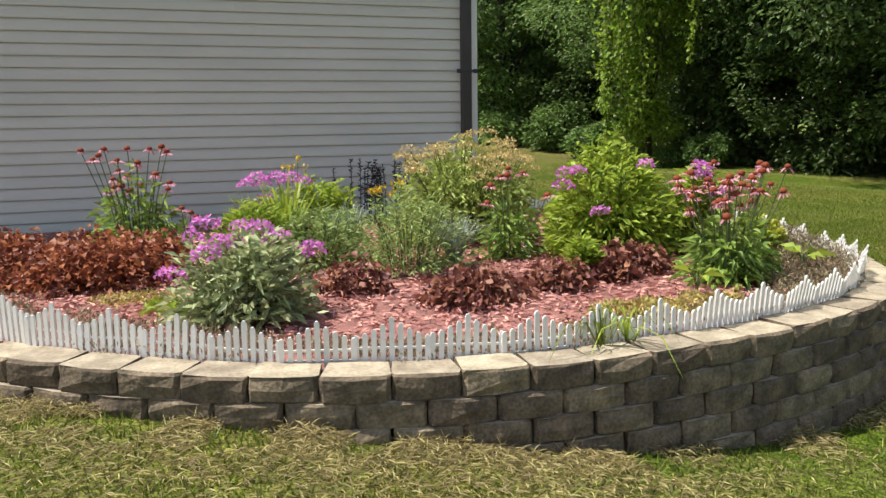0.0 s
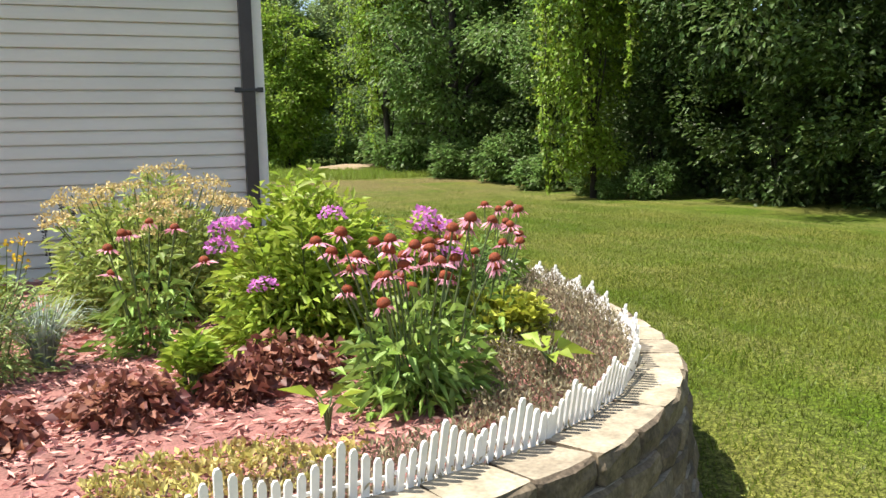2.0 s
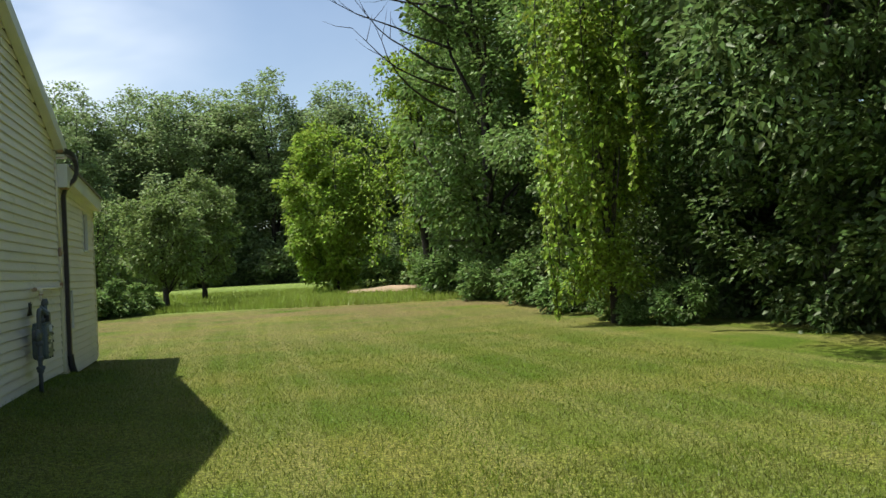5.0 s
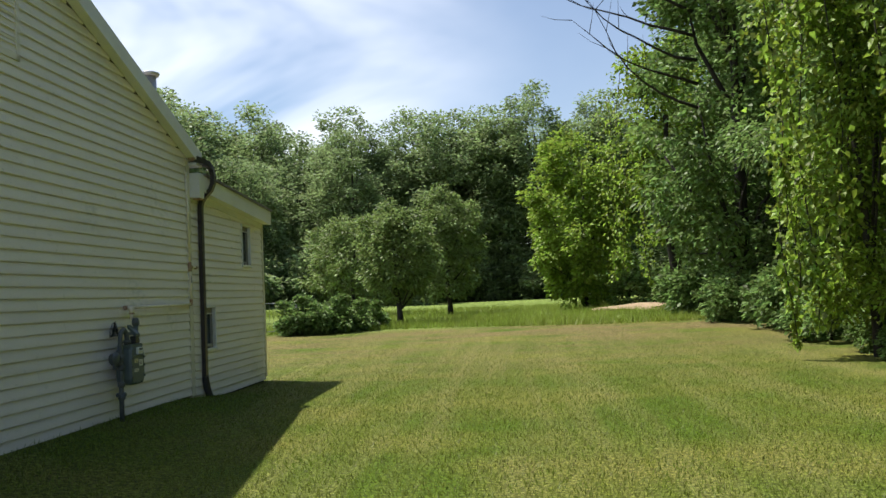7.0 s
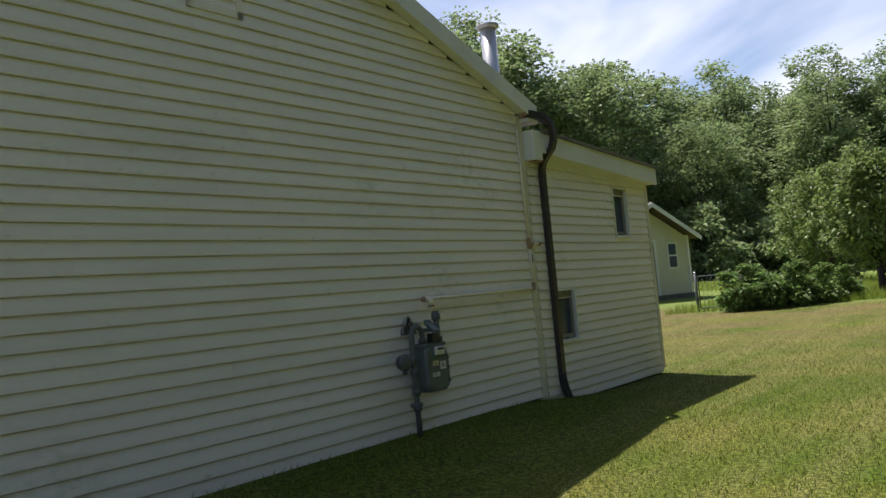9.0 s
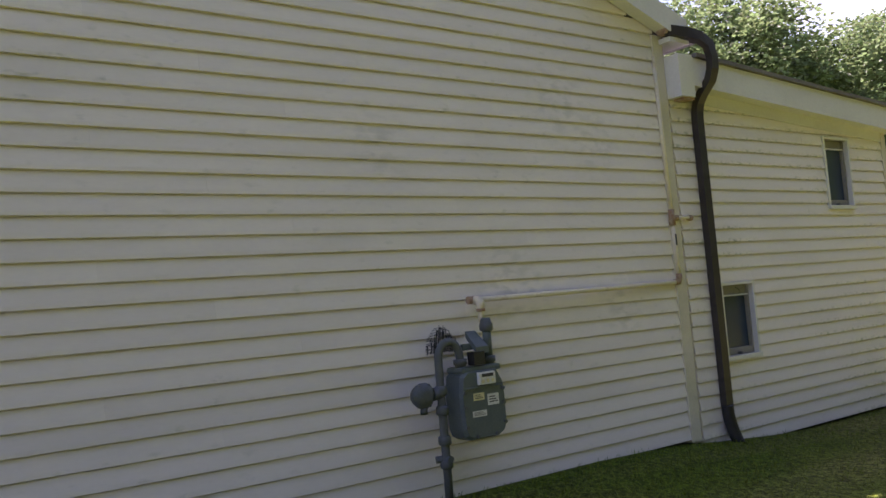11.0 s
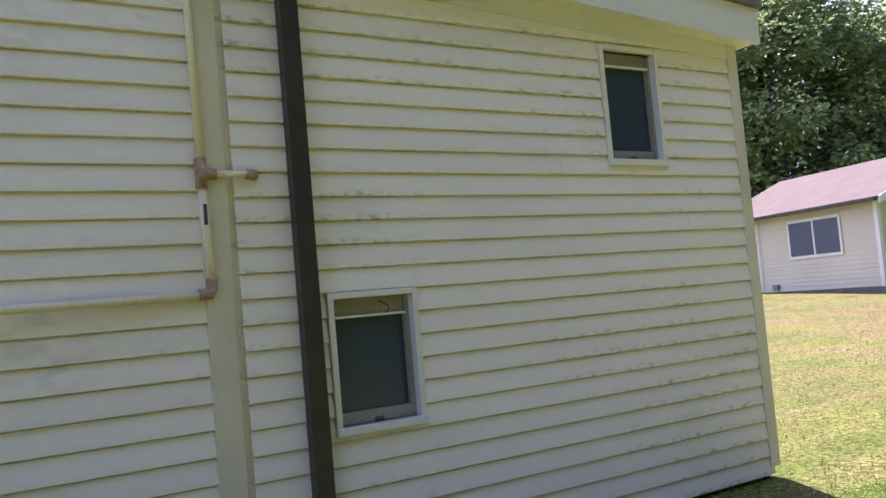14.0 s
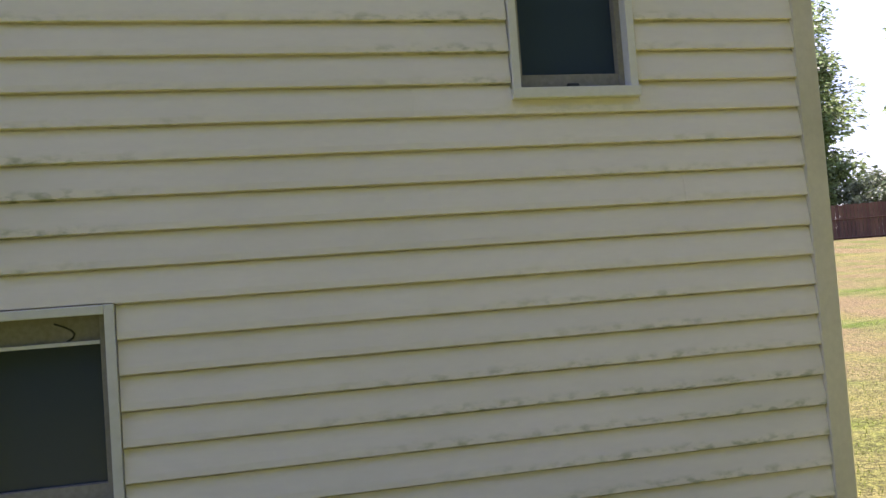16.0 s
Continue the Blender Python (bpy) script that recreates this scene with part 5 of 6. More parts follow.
def gas_pipe():
    g = thing("gas_pipe", "cream painted gas pipe with rusted elbows along the siding", "pipe")
    x, y0, y1, z, z2 = WX + 0.075, 14.90, MY - 0.045, 1.43, 1.961
    X = WX + 0.17
    part("nipple", tube([(X, y0, 1.285), (X, y0, 1.375)], 0.019, 10), g, "", PIPE)
    part("collar", tube([(X, y0, 1.352), (X, y0, 1.372)], 0.030, 12), g, "rusted collar", RUST)
    part("elbow", tube([(X, y0, 1.365), (X, y0, 1.41), (X - 0.02, y0, 1.425), (x, y0, 1.43)], [0.026, 0.029, 0.029, 0.026], 12), g, "cream elbow", PIPE)
    part("stub", tube([(X - 0.06, y0 - 0.05, 1.43), (X - 0.06, y0 + 0.03, 1.43)], 0.026, 12), g, "rusted stub end", RUST)
    part("run", tube([(x, y0, 1.43), (x, (y0 + y1) / 2, 1.434), (x - 0.03, y1, 1.443)], 0.019, 12), g, "", PIPE)
    part("elbow", tube([(x - 0.03, y1 - 0.05, 1.443), (x - 0.03, y1, 1.446), (x - 0.03, y1 + 0.01, 1.465), (x - 0.03, y1 + 0.01, 1.51)], 0.025, 12), g, "rusted elbow", RUST)
    part("riser", tube([(x - 0.03, y1 + 0.01, 1.48), (x - 0.03, y1 - 0.005, 1.95)], 0.017, 12), g, "", PIPE)
    part("tear", box((x - 0.012, y1 - 0.01, 1.74), (x - 0.009, y1 + 0.006, 1.83)), g, "dark bare patch", INK)
    part("tee", tube([(x - 0.03, y1 - 0.005, 1.90), (x - 0.03, y1 - 0.005, 2.03)], 0.026, 12), g, "rusted tee", RUST)
    part("tee_branch", tube([(x - 0.03, y1 - 0.005, z2), (x - 0.03, y1 + 0.06, z2)], 0.024, 12), g, "rusted tee branch", RUST)
    part("branch", tube([(x - 0.03, y1 + 0.05, z2), (x - 0.03, y1 + 0.22, z2 + 0.004)], 0.016, 12), g, "", PIPE)
    part("elbow", tube([(x - 0.03, y1 + 0.20, z2), (x - 0.03, y1 + 0.235, z2), (x - 0.06, y1 + 0.24, z2), (WX + 0.01, y1 + 0.24, z2)], 0.023, 12), g, "rusted elbow into the wall", RUST)
    part("upper_riser", tube([(x - 0.03, y1 - 0.005, 2.02), (x - 0.045, y1 - 0.02, 3.30)], 0.016, 12), g, "", PIPE)


gas_pipe()
for o in scene.objects:
    if o.name in ("gas_meter", "gas_pipe"):
        o.matrix_basis = SKEW @ o.matrix_basis

# ---- flower bed plants ----
LOOP = BED_LOOP


def scatter_disc(n, rx, ry, seed):
    r = np.random.default_rng(seed)
    a, d = r.uniform(0, 2 * math.pi, n), np.sqrt(r.uniform(0, 1, n))
    return np.stack([rx * d * np.cos(a), ry * d * np.sin(a)], 1)


def stems(points, tops, radius=0.004):
    bm = bmesh.new()
    for p, q in zip(points, tops):
        mid = (Vector(p) + Vector(q)) / 2 + Vector(((q[0] - p[0]) * -0.12, (q[1] - p[1]) * -0.12, 0.03))
        add_tube(bm, [p, mid, q], [radius * 1.3, radius, radius * 0.8], 5, False)
    return bm


def leafy(n, rx, ry, height, seed, clumps=None, low=0.0, shell=0.45):
    """Leaf places on a domed clump, thick towards its outside."""
    r = np.random.default_rng(seed)
    d = unit(r.normal(size=(n, 3)))
    d[:, 2] = np.abs(d[:, 2])
    reach = r.uniform(shell, 1.0, n)
    bump = 1 + 0.22 * np.array([noise.noise(tuple(v * 2.6 + seed)) for v in d])
    p = d * (reach * bump)[:, None] * np.array([rx, ry, height])
    p[:, 2] = np.maximum(p[:, 2], low)
    w = d * np.array([1, 1, 0.6]) + r.normal(size=(n, 3)) * 0.45
    return p, w


def daisy(petals, ring, length, width, droop):
    """Petals of a coneflower round its cone."""
    c, w = [], []
    for k in range(petals):
        a = 2 * math.pi * k / petals
        c.append((ring * math.cos(a), ring * math.sin(a), 0))
        w.append((math.cos(a), math.sin(a), -droop))
    return leaves("petals", np.array(c), np.array(w), length, width, PALE_PINK, 0.1, 0.05)


def cone_mesh(size):
    bm = bmesh.new()
    rings = [(0.7, -0.35), (1.0, -0.05), (0.95, 0.35), (0.65, 0.75), (0.25, 0.95)]
    add_tube(bm, [(0, 0, z * size) for r, z in rings], [r * size for r, z in rings], 10)
    for v in bm.verts:
        v.co += Vector((noise.noise(v.co * 400), noise.noise(v.co * 390 + Vector((5, 0, 0))), 0)) * size * 0.12
    me = bpy.data.meshes.new("cone")
    bm.to_mesh(me)
    bm.free()
    me.materials.append(CONE)
    return me


PETAL_KINDS = [daisy(11, 0.014, 0.050, 0.014, 0.25), daisy(9, 0.014, 0.042, 0.012, 0.9), daisy(7, 0.014, 0.030, 0.010, 1.4)]
CONE_KINDS = [cone_mesh(0.024), cone_mesh(0.026), cone_mesh(0.021)]


def coneflower(x, y, rx, ry, height, heads, leaf_n, seed, label, leaf_h=0.62):
    r = random.Random(seed)
    z = bed_z(x, y) - 0.01
    t = thing("coneflower_plant", label, "flowers", (x, y, z), group="coneflowers in the bed")
    feet, tops = [], []
    for k in range(heads):
        a, d = r.uniform(0, 6.28), math.sqrt(r.uniform(0, 1))
        feet.append((rx * 0.45 * d * math.cos(a), ry * 0.45 * d * math.sin(a), 0))
        tops.append((rx * d * math.cos(a) + r.uniform(-0.04, 0.04), ry * d * math.sin(a) + r.uniform(-0.04, 0.04), height * r.uniform(0.58, 1.05)))
    part("stalk", stems(feet, tops, 0.0042), t, "stiff green stems", STEM)
    p, w = leafy(leaf_n, rx * 0.85, ry * 0.85, height * leaf_h, seed, low=0.02, shell=0.2)
    part("foliage", leaves("foliage", p, w, 0.10, 0.027, LEAF_CONE, 0.35), t, "lance-shaped green leaves")
    for k, q in enumerate(tops):
        kind = r.choice((0, 0, 1, 1, 2))
        f = part("flower", PETAL_KINDS[kind], t, "pink drooping petals")
        f.matrix_basis = pose(*q, r.uniform(-14, 14), r.uniform(-14, 14), r.uniform(0, 360))
        part("cone", CONE_KINDS[r.randrange(3)], f, "rust-orange cone").location = (0, 0, 0.004)


def phlox_head(seed):
    r = np.random.default_rng(seed)
    n = 70
    d = unit(r.normal(size=(n, 3)))
    d[:, 2] = np.abs(d[:, 2]) - 0.25
    p = d * np.array([0.055, 0.055, 0.045])
    return leaves("blossom", p, d + r.normal(size=(n, 3)) * 0.9, 0.022, 0.02, PINK, 0.0, 0.05)


HEADS = [phlox_head(s) for s in (1, 2, 3)]


def phlox(x, y, rx, ry, height, leaf_n, material, heads, seed, label, leaf_len=0.075, leaf_w=0.028):
    """A leafy phlox clump; heads: places of its blossoms as (dx, dy, z)."""
    r = random.Random(seed)
    t = thing("phlox_plant", label, "flowers", (x, y, bed_z(x, y) - 0.01), group="phlox in the bed")
    p, w = leafy(leaf_n, rx, ry, height, seed, low=0.05, shell=0.35)
    # upright shoots give the clump its uneven top
    shoots = scatter_disc(26, rx * 0.8, ry * 0.8, seed + 1)
    extra, ways = [], []
    for sx, sy in shoots:
        top = height * (1.10 - 0.45 * ((sx / rx) ** 2 + (sy / ry) ** 2)) * r.uniform(0.88, 1.1)
        for k in range(22):
            zz = top * r.uniform(0.55, 1.0)
            a = r.uniform(0, 6.28)
            extra.append((sx + 0.012 * math.cos(a), sy + 0.012 * math.sin(a), zz))
            ways.append((math.cos(a), math.sin(a), 0.55))
    p, w = np.concatenate([p, np.array(extra)]), np.concatenate([w, np.array(ways)])
    part("foliage", leaves("foliage", p, w, leaf_len, leaf_w, material, 0.15), t)
    part("stalk", stems([(a * 0.5, b * 0.5, 0) for a, b in shoots], [(a, b, height * 0.8) for a, b in shoots], 0.004), t, "thin stems", STEM)
    for k, (dx, dy, hz) in enumerate(heads):
        f = part("blossom", HEADS[k % 3], t, "magenta flower head")
        f.matrix_basis = Matrix.LocRotScale((dx, dy, hz), Euler((r.uniform(-0.2, 0.2), r.uniform(-0.2, 0.2), r.uniform(0, 6))), [r.uniform(0.8, 1.25)] * 3)


def heuchera(x, y, rx, ry, height, n, material, seed, label):
    t = thing("heuchera_plant", label, "plant", (x, y, bed_z(x, y) - 0.01), group="heuchera in the bed")
    p, w = leafy(int(n * 2.4), rx, ry, height, seed, low=0.02, shell=0.5)
    part("foliage", leaves("foliage", p, w * np.array([1, 1, 0.3]), 0.047, 0.046, material, 0.25, 0.22), t)


def ground_cover(x, y, rx, ry, height, n, material, seed, label, size=0.03, name="ground_cover"):
    t = thing(name, label, "plant", (x, y, bed_z(x, y) - 0.005))
    q = scatter_disc(n, rx, ry, seed)
    r = np.random.default_rng(seed)
    lump = np.array([0.6 + 0.5 * noise.noise((a * 6, b * 6, seed)) for a, b in q])
    p = np.stack([q[:, 0], q[:, 1], r.uniform(0, 1, n) * height * lump], 1)
    part("foliage", leaves("foliage", p, r.normal(size=(n, 3)) + np.array([0, 0, 0.8]), size, size * 0.45, material, 0.1), t)


def tuft(x, y, n, length, spread, material, seed, label, width=0.006, name="grass_tuft", z=None, droop=0.5, category="grass"):
    """Long arching blades in three joints."""
    r = np.random.default_rng(seed)
    t = thing(name, label, category, (x, y, bed_z(x, y) if z is None else z))
    a = r.uniform(0, 2 * math.pi, n)
    out = np.stack([np.cos(a), np.sin(a), np.zeros(n)], 1)
    side = np.stack([-np.sin(a), np.cos(a), np.zeros(n)], 1) * width
    ln = length * r.uniform(0.55, 1.1, n)[:, None]
    lean = r.uniform(0.15, 1.0, n)[:, None] * spread
    root = out * r.uniform(0, 0.04, n)[:, None]
    up = np.array([0, 0, 1.0])
    m1 = root + up * ln * 0.5 + out * lean * ln * 0.25
    m2 = root + up * ln * (0.85 - 0.2 * droop * lean) + out * lean * ln * 0.65
    tip = root + up * ln * (1.0 - 0.7 * droop * lean) + out * lean * ln * 1.1
    verts = np.stack([root - side, root + side, m1 - side, m1 + side, m2 - side * 0.7, m2 + side * 0.7, tip], 1).reshape(-1, 3)
    i = np.arange(n)[:, None] * 7
    faces = np.stack([i + np.array(f) for f in ((0, 1, 3), (0, 3, 2), (2, 3, 5), (2, 5, 4), (4, 5, 6))], 1).reshape(-1, 3)
    part("foliage", fast_mesh("foliage", verts, faces, material), t)


def spread_heads(n, rx, ry, z0, z1, seed):
    r = random.Random(seed)
    out = []
    for k in range(n):
        a, d = r.uniform(0, 6.28), math.sqrt(r.uniform(0, 1))
        out.append((rx * d * math.cos(a), ry * d * math.sin(a), r.uniform(z0, z1)))
    return out


coneflower(0.30, 6.55, 0.36, 0.25, 0.74, 24, 700, 101, "sparse pink coneflowers beside the house wall", 0.8)
coneflower(3.52, 3.97, 0.33, 0.28, 0.66, 32, 900, 102, "tall dense clump of pink coneflowers with rust cones")
coneflower(4.57, 5.62, 0.27, 0.16, 0.56, 9, 340, 103, "slender coneflowers near the white edging", 0.75)
coneflower(2.62, 5.1, 0.26, 0.15, 0.58, 7, 320, 104, "few coneflowers in front of the goldenrod", 0.8)
coneflower(0.62, 6.4, 0.14, 0.14, 0.36, 3, 60, 105, "low coneflowers on the mulch")
coneflower(4.0, 4.55, 0.28, 0.25, 0.60, 16, 320, 106, "coneflowers behind the tall clump")

phlox(0.72, 4.12, 0.36, 0.30, 0.42, 1900, LEAF_PHLOX_D, [(-0.22 + 0.062 * k, 0.05 + 0.09 * math.sin(k * 2.1), 0.42 + 0.05 * math.sin(k * 1.7)) for k in range(8)] + [(0.36, 0.05, 0.33), (0.30, 0.1, 0.30), (-0.34, -0.05, 0.26), (-0.18, -0.1, 0.36)], 111, "variegated phlox bush topped with magenta flowers")
phlox(1.28, 6.25, 0.26, 0.2, 0.42, 500, LEAF_PHLOX_D, [(-0.22 + 0.07 * k, 0.03 * (k % 3), 0.50 + 0.04 * (k % 2)) for k in range(7)] + [(-0.1, -0.05, 0.40)], 112, "magenta phlox in the middle of the bed")
phlox(3.36, 5.05, 0.45, 0.42, 0.70, 5200, LEAF_PHLOX, [(-0.42, -0.12, 0.50), (-0.36, -0.2, 0.60), (0.02, -0.40, 0.64), (-0.40, -0.1, 0.58), (-0.28, -0.34, 0.34)], 113, "big bright green phlox bush with few magenta heads", 0.085, 0.030)
phlox(3.86, 4.75, 0.22, 0.2, 0.52, 700, LEAF_PHLOX, [(-0.05, -0.1, 0.60), (-0.02, -0.06, 0.54), (0.06, -0.15, 0.42), (0.12, 0.12, 0.52)], 114, "magenta phlox behind the coneflowers")


def goldenrod(x, y, rx, ry, height, seed):
    t = thing("goldenrod_plant", "broad goldenrod with flat ochre flower plumes", "flowers", (x, y, bed_z(x, y)))
    p, w = leafy(6500, rx, ry, height * 0.95, seed, low=0.04, shell=0.3)
    part("foliage", leaves("foliage", p, w, 0.08, 0.022, LEAF_GOLD, 0.2), t)
    r = random.Random(seed)
    feet, tops = [], []
    for k in range(48):
        a, d = r.uniform(0, 6.28), math.sqrt(r.uniform(0.05, 1))
        tops.append((rx * d * math.cos(a), ry * d * math.sin(a), height * (1.02 - 0.36 * d * d) * r.uniform(0.9, 1.06)))
        feet.append((tops[-1][0] * 0.4, tops[-1][1] * 0.4, 0))
    part("stalk", stems(feet, tops, 0.004), t, "thin stems", STEM)
    g = np.random.default_rng(seed)
    for q in tops:
        n = 90
        c = scatter_disc(n, 0.10, 0.09, g.integers(1 << 30))
        pts = np.stack([c[:, 0], c[:, 1], 0.03 * (1 - (c ** 2).sum(1) / 0.008) + g.normal(size=n) * 0.008], 1)
        f = part("plume", leaves("plume", pts, g.normal(size=(n, 3)) + np.array([0, 0, 1.0]), 0.018, 0.014, GOLD, 0.0, 0.1), t, "ochre plume")
        f.location = q


goldenrod(2.68, 6.05, 0.58, 0.45, 0.80, 121)

for k, (x, y) in enumerate(((-0.5, 5.45), (0.0, 5.75), (0.34, 5.5), (-0.12, 5.2), (-0.85, 5.8), (0.18, 5.18), (-0.5, 5.95))):
    heuchera(x, y, 0.30, 0.27, 0.30, 300, LEAF_HEU_O, 131 + k, "rust-orange heuchera mound by the wall")
for k, (x, y, rx, ry, h, n) in enumerate(((1.38, 4.5, 0.22, 0.18, 0.20, 190), (1.93, 4.05, 0.31, 0.22, 0.22, 330), (2.48, 4.18, 0.22, 0.17, 0.19, 190), (3.12, 4.42, 0.30, 0.2, 0.20, 280), (2.9, 4.25, 0.16, 0.14, 0.15, 120))):
    heuchera(x, y, rx, ry, h, n, LEAF_HEU, 141 + k, "bronze-purple heuchera mound on red mulch")

phlox(1.85, 4.95, 0.46, 0.34, 0.46, 2600, LEAF_AIRY, [], 151, "feathery blue-green perennial without flowers", 0.05, 0.011)
phlox(1.36, 5.22, 0.34, 0.24, 0.40, 1900, LEAF_AIRY, [], 157, "feathery light green perennial without flowers", 0.055, 0.013)
phlox(0.95, 5.35, 0.28, 0.22, 0.40, 1300, LEAF_PHLOX, [], 158, "fresh green leafy perennial behind the phlox", 0.07, 0.02)
phlox(1.60, 6.4, 0.36, 0.28, 0.46, 1000, LEAF_PHLOX, [], 152, "fresh green leafy perennial by the wall", 0.08, 0.026)
phlox(4.22, 5.45, 0.40, 0.42, 0.40, 6500, LEAF_BOX, [], 153, "rounded shrub of tiny green leaves", 0.032, 0.015)
phlox(4.05, 6.3, 0.36, 0.36, 0.44, 4000, LEAF_BOX, [], 154, "small-leaved shrub near the house corner", 0.034, 0.015)
phlox(4.12, 4.5, 0.28, 0.22, 0.24, 900, LEAF_LIME, [], 155, "low yellow-green leafy perennial", 0.055, 0.035)
phlox(2.75, 4.35, 0.09, 0.08, 0.20, 60, LEAF_PHLOX, [], 156, "single young green shoot in the mulch", 0.07, 0.028)
ground_cover(2.78, 3.52, 0.42, 0.26, 0.13, 1500, LEAF_SEDUM, 161, "yellow-green creeping groundcover patch", 0.035)
ground_cover(0.22, 4.72, 0.22, 0.18, 0.08, 500, LEAF_SEDUM, 162, "small yellow-green groundcover patch", 0.03)
ground_cover(0.42, 4.35, 0.16, 0.2, 0.14, 260, LEAF_PHLOX, 163, "light green seedlings beside the phlox", 0.05)
tuft(1.22, 5.55, 90, 0.62, 0.6, LEAF_PHLOX, 171, "tall green strap-leaved clump", 0.010, "daylily_plant", category="plant")
tuft(1.05, 5.8, 40, 0.5, 0.6, LEAF_PHLOX, 172, "green strap-leaved clump in the bed", 0.010, "daylily_plant", category="plant")
tuft(2.18, 5.0, 260, 0.34, 0.9, LEAF_SILVER, 173, "silver-blue fescue tuft in the bed", 0.003, "fescue_tuft", category="plant")
tuft(1.62, 5.55, 200, 0.40, 0.8, LEAF_SILVER, 174, "silver-blue fescue tuft in the bed", 0.003, "fescue_tuft", category="plant")


def broad_leaf(x, y, n, length, seed, label):
    t = thing("broad_leaved_plant", label, "plant", (x, y, bed_z(x, y)))
    r = np.random.default_rng(seed)
    a = np.linspace(0, 2 * math.pi, n, endpoint=False) + r.uniform(-0.3, 0.3, n)
    w = np.stack([np.cos(a), np.sin(a), r.uniform(0.25, 0.7, n)], 1)
    p = w * 0.04 + np.array([0, 0, 0.10])
    part("foliage", leaves("foliage", p, w, length, length * 0.42, LEAF_PHLOX, 0.3, 0.15), t)
    part("stalk", stems([(0, 0, 0)] * n, p, 0.004), t, "short stems", STEM)


broad_leaf(4.08, 3.98, 10, 0.13, 181, "pale green broad-leaved weed by the edging")
broad_leaf(3.12, 3.75, 6, 0.12, 182, "green broad leaves at the foot of the coneflowers")


def salvia(x, y, seed):
    t = thing("salvia_plant", "dark purple flower spikes against the siding", "flowers", (x, y, bed_z(x, y)), group="dark spikes by the wall")
    r = np.random.default_rng(seed)
    c, w, feet, tops = [], [], [], []
    for k in range(9):
        q = np.array([r.uniform(-0.2, 0.2), r.uniform(-0.08, 0.08), 0])
        h = r.uniform(0.36, 0.58)
        feet.append(tuple(q))
        tops.append((q[0] * 1.3, q[1], h))
        for s in range(60):
            u = r.uniform(0.25, 1)
            a = r.uniform(0, 6.28)
            c.append((q[0] * (1 + 0.3 * u), q[1], h * u))
            w.append((math.cos(a), math.sin(a), 0.5))
    part("foliage", leaves("foliage", np.array(c), np.array(w), 0.035, 0.014, LEAF_SALVIA, 0.1), t)
    part("stalk", stems(feet, tops, 0.004), t, "dark stems", LEAF_SALVIA)


for k, x in enumerate((2.24, 2.62, 2.95)):
    salvia(x, 7.55, 190 + k)


def yellow_flowers(x, y, n, z, seed):
    t = thing("yellow_flower_plant", "small bright yellow flower cluster on thin stems", "flowers", (x, y, bed_z(x, y)), group="yellow flowers")
    r = np.random.default_rng(seed)
    q = scatter_disc(n, 0.15, 0.12, seed)
    tops = [(a, b, z + r.uniform(-0.06, 0.06)) for a, b in q]
    part("stalk", stems([(a * 0.4, b * 0.4, 0) for a, b in q], tops, 0.003), t, "thin stems", STEM)
    c = np.concatenate([np.array(p) + r.normal(size=(10, 3)) * 0.013 for p in tops])
    part("blossoms", leaves("blossoms", c, r.normal(size=(len(c), 3)) + np.array([0, 0, 0.7]), 0.022, 0.018, YELLOW, 0.0, 0.1), t, "yellow petals")


yellow_flowers(1.95, 5.75, 14, 0.44, 201)
yellow_flowers(4.0, 6.35, 12, 0.40, 202)
yellow_flowers(1.42, 6.35, 6, 0.62, 203)


def thyme():
    """Brown-grey creeping mat inside the edging, thick along the outer curve."""
    r = np.random.default_rng(211)
    pts = []
    for p, way in along(EDGE, 0.02):
        inward = Vector((-way.y, way.x))
        wide = 0.30 + 0.45 * smooth(3.6, 4.8, p.x) + 0.12 * smooth(0.5, -0.5, p.x)
        if p.y > 7.7:
            continue
        for k in range(int(40 * (1.1 + 2.1 * smooth(3.6, 4.8, p.x)))):
            d = 0.21 + wide * r.uniform(0, 1)
            q = p + inward * d
            if noise.noise((q.x * 3, q.y * 3, 4)) > -0.25 - smooth(3.8, 4.6, q.x):
                h = 0.065 + 0.05 * noise.noise((q.x * 7, q.y * 7, 2)) + 0.05 * smooth(3.9, 4.8, p.x)
                pts.append((q.x + r.normal() * 0.02, q.y + r.normal() * 0.02, bed_z(q.x, q.y) + max(0.01, h) * r.uniform(0, 1)))
    pts = np.array(pts)
    ob = new("creeping_thyme", leaves("creeping_thyme", pts, r.normal(size=(len(pts), 3)) * 0.5 + np.array([0, 0, 1.0]), 0.028, 0.009, LEAF_THYME, 0.1))
    tagged(ob, "brown-grey creeping thyme mat inside the white edging", "ground cover", kind="stuff")


thyme()


def mulch():
    r = np.random.default_rng(221)
    pts = []
    while len(pts) < 17000:
        x, y = r.uniform(-1.2, 5.0), r.uniform(3.1, 8.0)
        if x < 4.3 and (y < 6.4 or r.uniform() < 0.4) and inside_bed(x, y, (0.50 + 0.12 * noise.noise((x * 3, y * 3, 0)) if y < 4.4 else 0.30) if y < 7.4 else 0.0):
            pts.append((x, y, bed_z(x, y) + r.uniform(0.002, 0.016)))
    pts = np.array(pts)
    w = r.normal(size=(len(pts), 3)) * np.array([1, 1, 0.16])
    ob = new("mulch_chips", leaves("mulch_chips", pts, w, 0.055, 0.016, CHIP, 0.0, 0.12))
    tagged(ob, "loose red dyed wood chips over the bed", "mulch", kind="stuff")


mulch()

